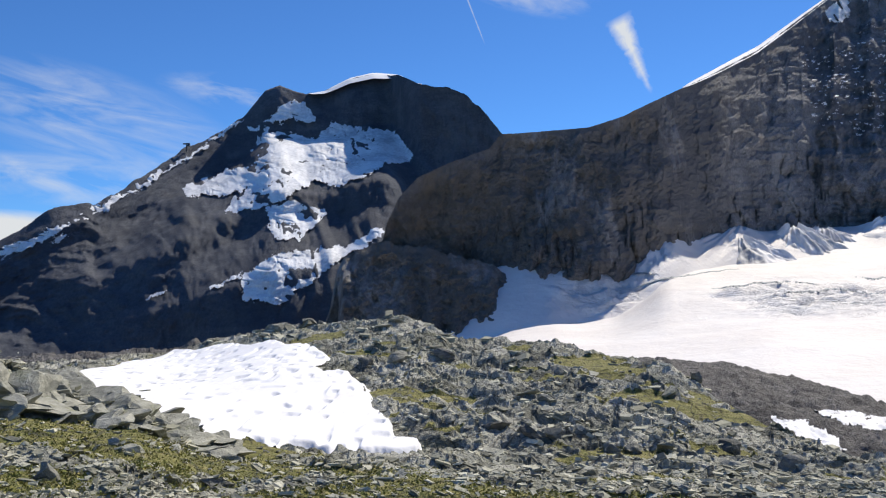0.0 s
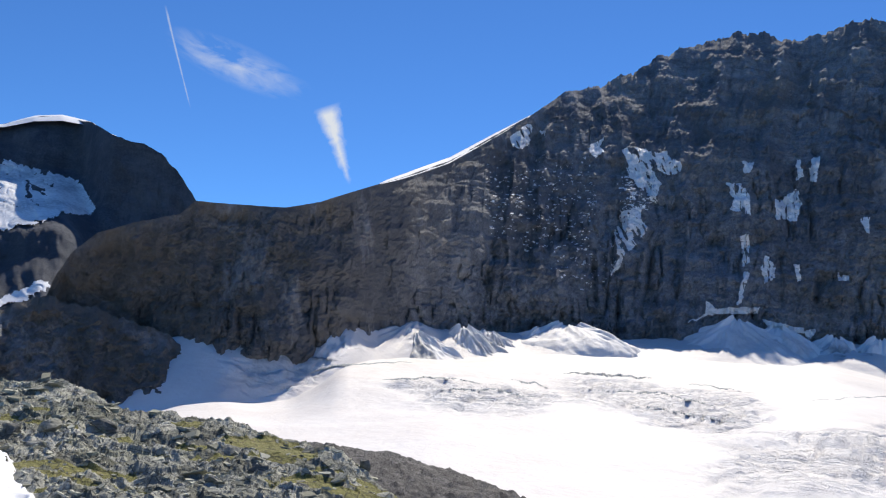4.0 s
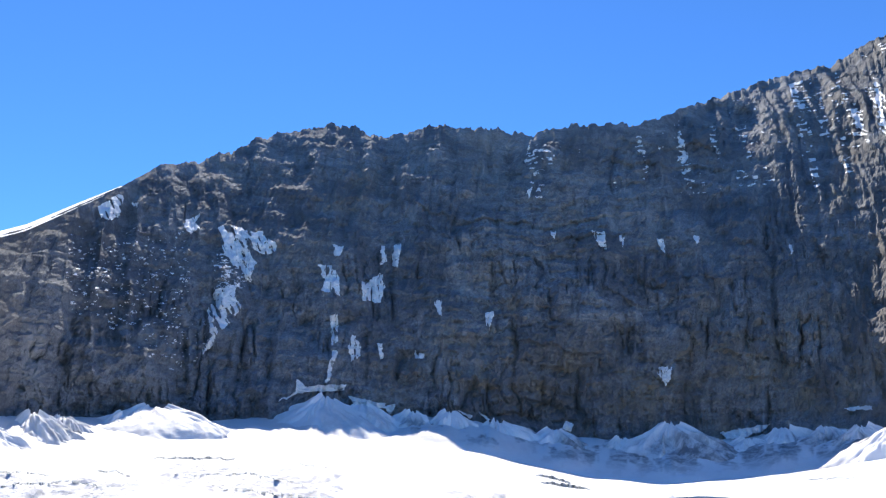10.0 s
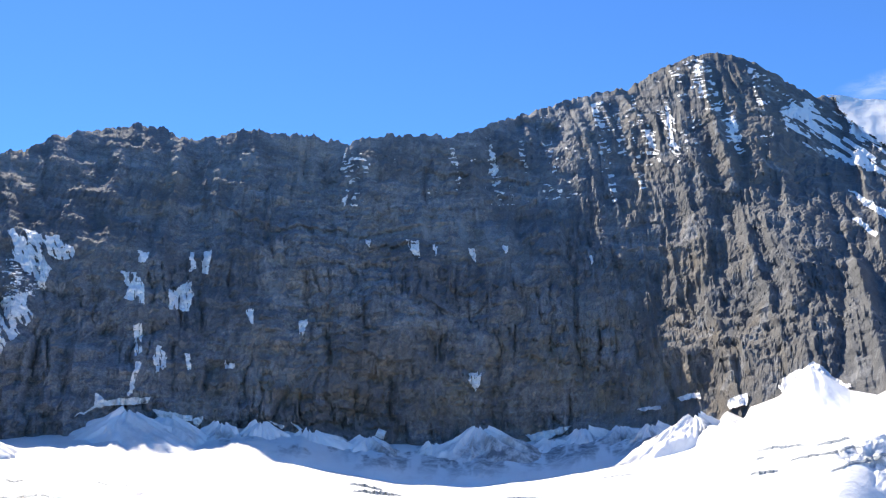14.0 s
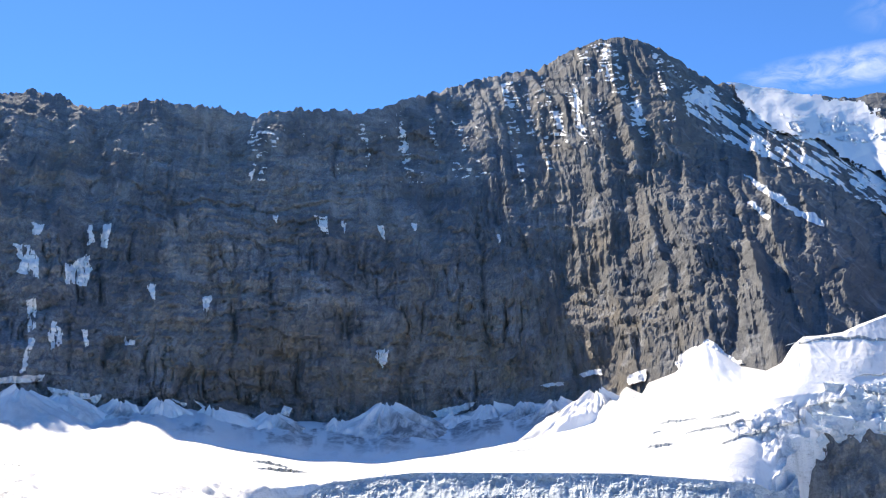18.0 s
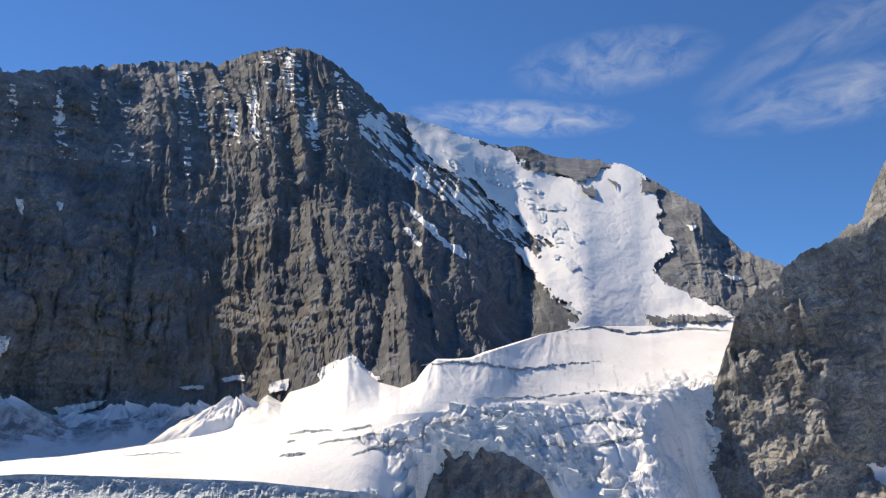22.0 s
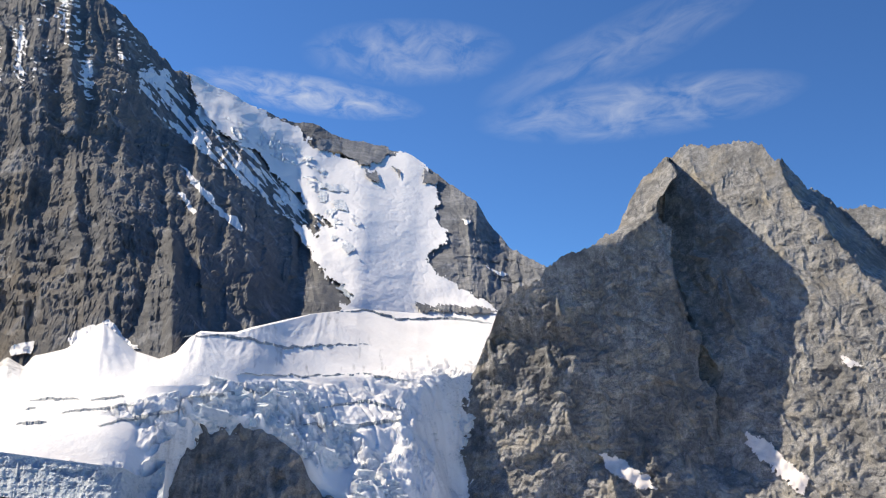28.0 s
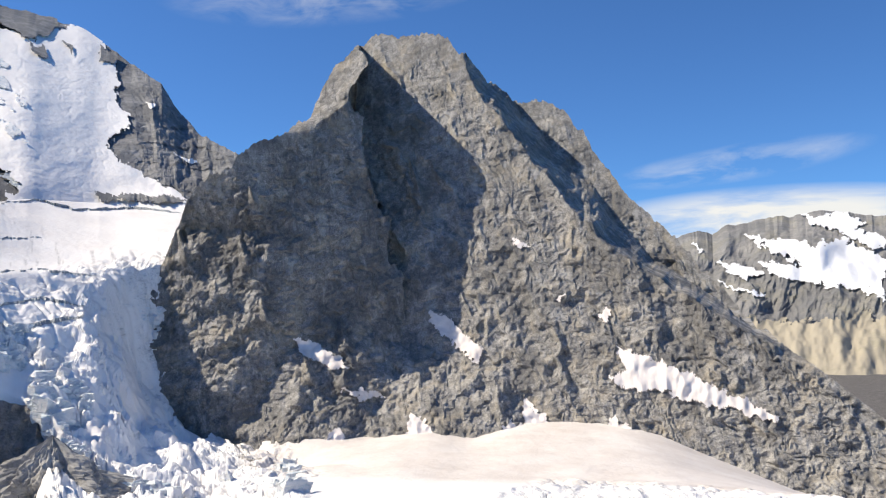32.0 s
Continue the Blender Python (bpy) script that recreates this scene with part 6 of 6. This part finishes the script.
def scatter(n, seed, limit):
    """Random bearings and distances on the near ground, free of snow."""
    q = np.random.default_rng(seed)
    u = q.random(n * 3)
    a, rr = q.uniform(-29.5, 31.5, n * 3), 1 / (u / (20 + limit) + (1 - u) / 9.0)
    z = ground_at(a, rr)
    e = np.degrees(np.arctan2(z - EYE, rr))
    keep = ~within(a, e, *SNOW_EDGE) & (rr < KNOLL_R(a) + 6) & ~((a < -15) & (rr > 30))
    return a[keep][:n], rr[keep][:n], z[keep][:n], q


def rubble(n, seed, outcrop=False):
    """Splintered plates that lean with the strata, fewer where turf grows."""
    a, rr, z, q = scatter(n, seed, 80)
    if outcrop:
        a, rr = -29.5 + 14.5 * q.random(n) ** 1.2, q.normal(22.5, 1.6, n)
        z = ground_at(a, rr) + np.abs(q.normal(0, 0.28, n)) * (1 - smooth(1.2, 2.6, np.abs(rr - 22.5))) * smooth(-15, -20, a)
    i, j = np.clip(np.searchsorted(az, a), 1, len(az) - 1), np.clip(np.searchsorted(r, rr), 1, len(r) - 1)
    keep = q.random(len(a)) > 0.82 * turf[j, i]
    a, rr, z = a[keep], rr[keep], z[keep]
    n = len(a)
    base = np.array([(x, y, w) for w in (-1, 1) for y in (-1, 1) for x in (-1, 1)], float)
    quads = np.array([(0, 2, 3, 1), (4, 5, 7, 6), (0, 1, 5, 4), (2, 6, 7, 3), (0, 4, 6, 2), (1, 3, 7, 5)])
    v = base[None] * q.uniform(0.45, 1.1, (n, 8, 3))
    size = (1.4 if outcrop else 1.0) * (rr * np.radians(q.choice((0.09, 0.14, 0.2, 0.3, 0.44, 0.62), n, p=(0.24, 0.24, 0.22, 0.16, 0.1, 0.04))) * 0.6)[:, None]
    v = v * np.stack([size * q.uniform(0.9, 2.0, (n, 1)), size * q.uniform(0.5, 1.0, (n, 1)), size * q.uniform(0.14, 0.42, (n, 1))], -1)
    tilt, roll, turn = q.normal(0.06, 0.3, (n, 1)), q.normal(0, 0.25, (n, 1)), q.normal(-0.64, 0.5, (n, 1))
    x, y, w = v[..., 0] * np.cos(roll) - v[..., 2] * np.sin(roll), v[..., 1], v[..., 0] * np.sin(roll) + v[..., 2] * np.cos(roll)
    y, w = y * np.cos(tilt) - w * np.sin(tilt), y * np.sin(tilt) + w * np.cos(tilt)
    v = np.stack([x * np.cos(turn) - y * np.sin(turn), x * np.sin(turn) + y * np.cos(turn), w], -1)
    v = v + cart(a, rr, z)[:, None] + np.array((0, 0, 0.02))
    f = quads[None] + (np.arange(n) * 8)[:, None, None]
    me = faces_mesh("rubble", v.reshape(-1, 3), f.reshape(-1, 4))
    me.materials.append(RUBBLE)
    tagged(new("rubble", me), "pale shattered slabs of a broken outcrop" if outcrop else "loose grey stones and splintered slabs on the knoll", "rubble", kind="stuff")


def turf_blades(n, seed):
    a, rr, z, q = scatter(n, seed, 50)
    i, j = np.clip(np.searchsorted(az, a), 1, len(az) - 1), np.clip(np.searchsorted(r, rr), 1, len(r) - 1)
    keep = turf[j, i] > 0.4
    a, rr, z = a[keep], rr[keep], z[keep]
    n, k = len(a), 7
    root = cart(a, rr, z)[:, None] + np.concatenate([q.normal(0, 0.12, (n, k, 2)), np.full((n, k, 1), -0.02)], -1)
    tip = root + np.concatenate([q.normal(0, 0.03, (n, k, 2)), q.uniform(0.015, 0.05, (n, k, 1))], -1)
    side = np.concatenate([q.normal(0, 0.014, (n, k, 2)), np.zeros((n, k, 1))], -1)
    v = np.stack([root - side, root + side, tip], 2).reshape(-1, 3)
    me = faces_mesh("grass", v, np.arange(len(v)).reshape(-1, 3))
    me.materials.append(TURF)
    tagged(new("grass", me), "short yellow-green alpine turf between stones", "grass", kind="stuff")


rubble(30000, 11)
rubble(2600, 13, True)
turf_blades(30000, 12)


# ---- lift pylon on the far ridge ----
pylon = tagged(new("lift_pylon"), "small dark cable lift pylon on the far ridge", "pylon")
top = cart(np.array([-16.05]), np.array([2900.0]), rise(np.array([9.0]), np.array([2900.0])))[0]


def beam(name, size, at):
    bm = bmesh.new()
    bmesh.ops.create_cube(bm, size=1.0)
    bmesh.ops.scale(bm, vec=size, verts=bm.verts)
    bmesh.ops.bevel(bm, geom=list(bm.edges), offset=0.3, segments=1, affect="EDGES")
    bmesh.ops.translate(bm, vec=Vector(top) + Vector(at), verts=bm.verts)
    return part(name, bm, ROCK_FAR, pylon)


beam("mast", (3.5, 3.5, 26), (0, 0, 8))
beam("crossarm", (22, 3, 4), (0, 0, 20))
beam("cabin", (8, 6, 6), (7, 0, 15))
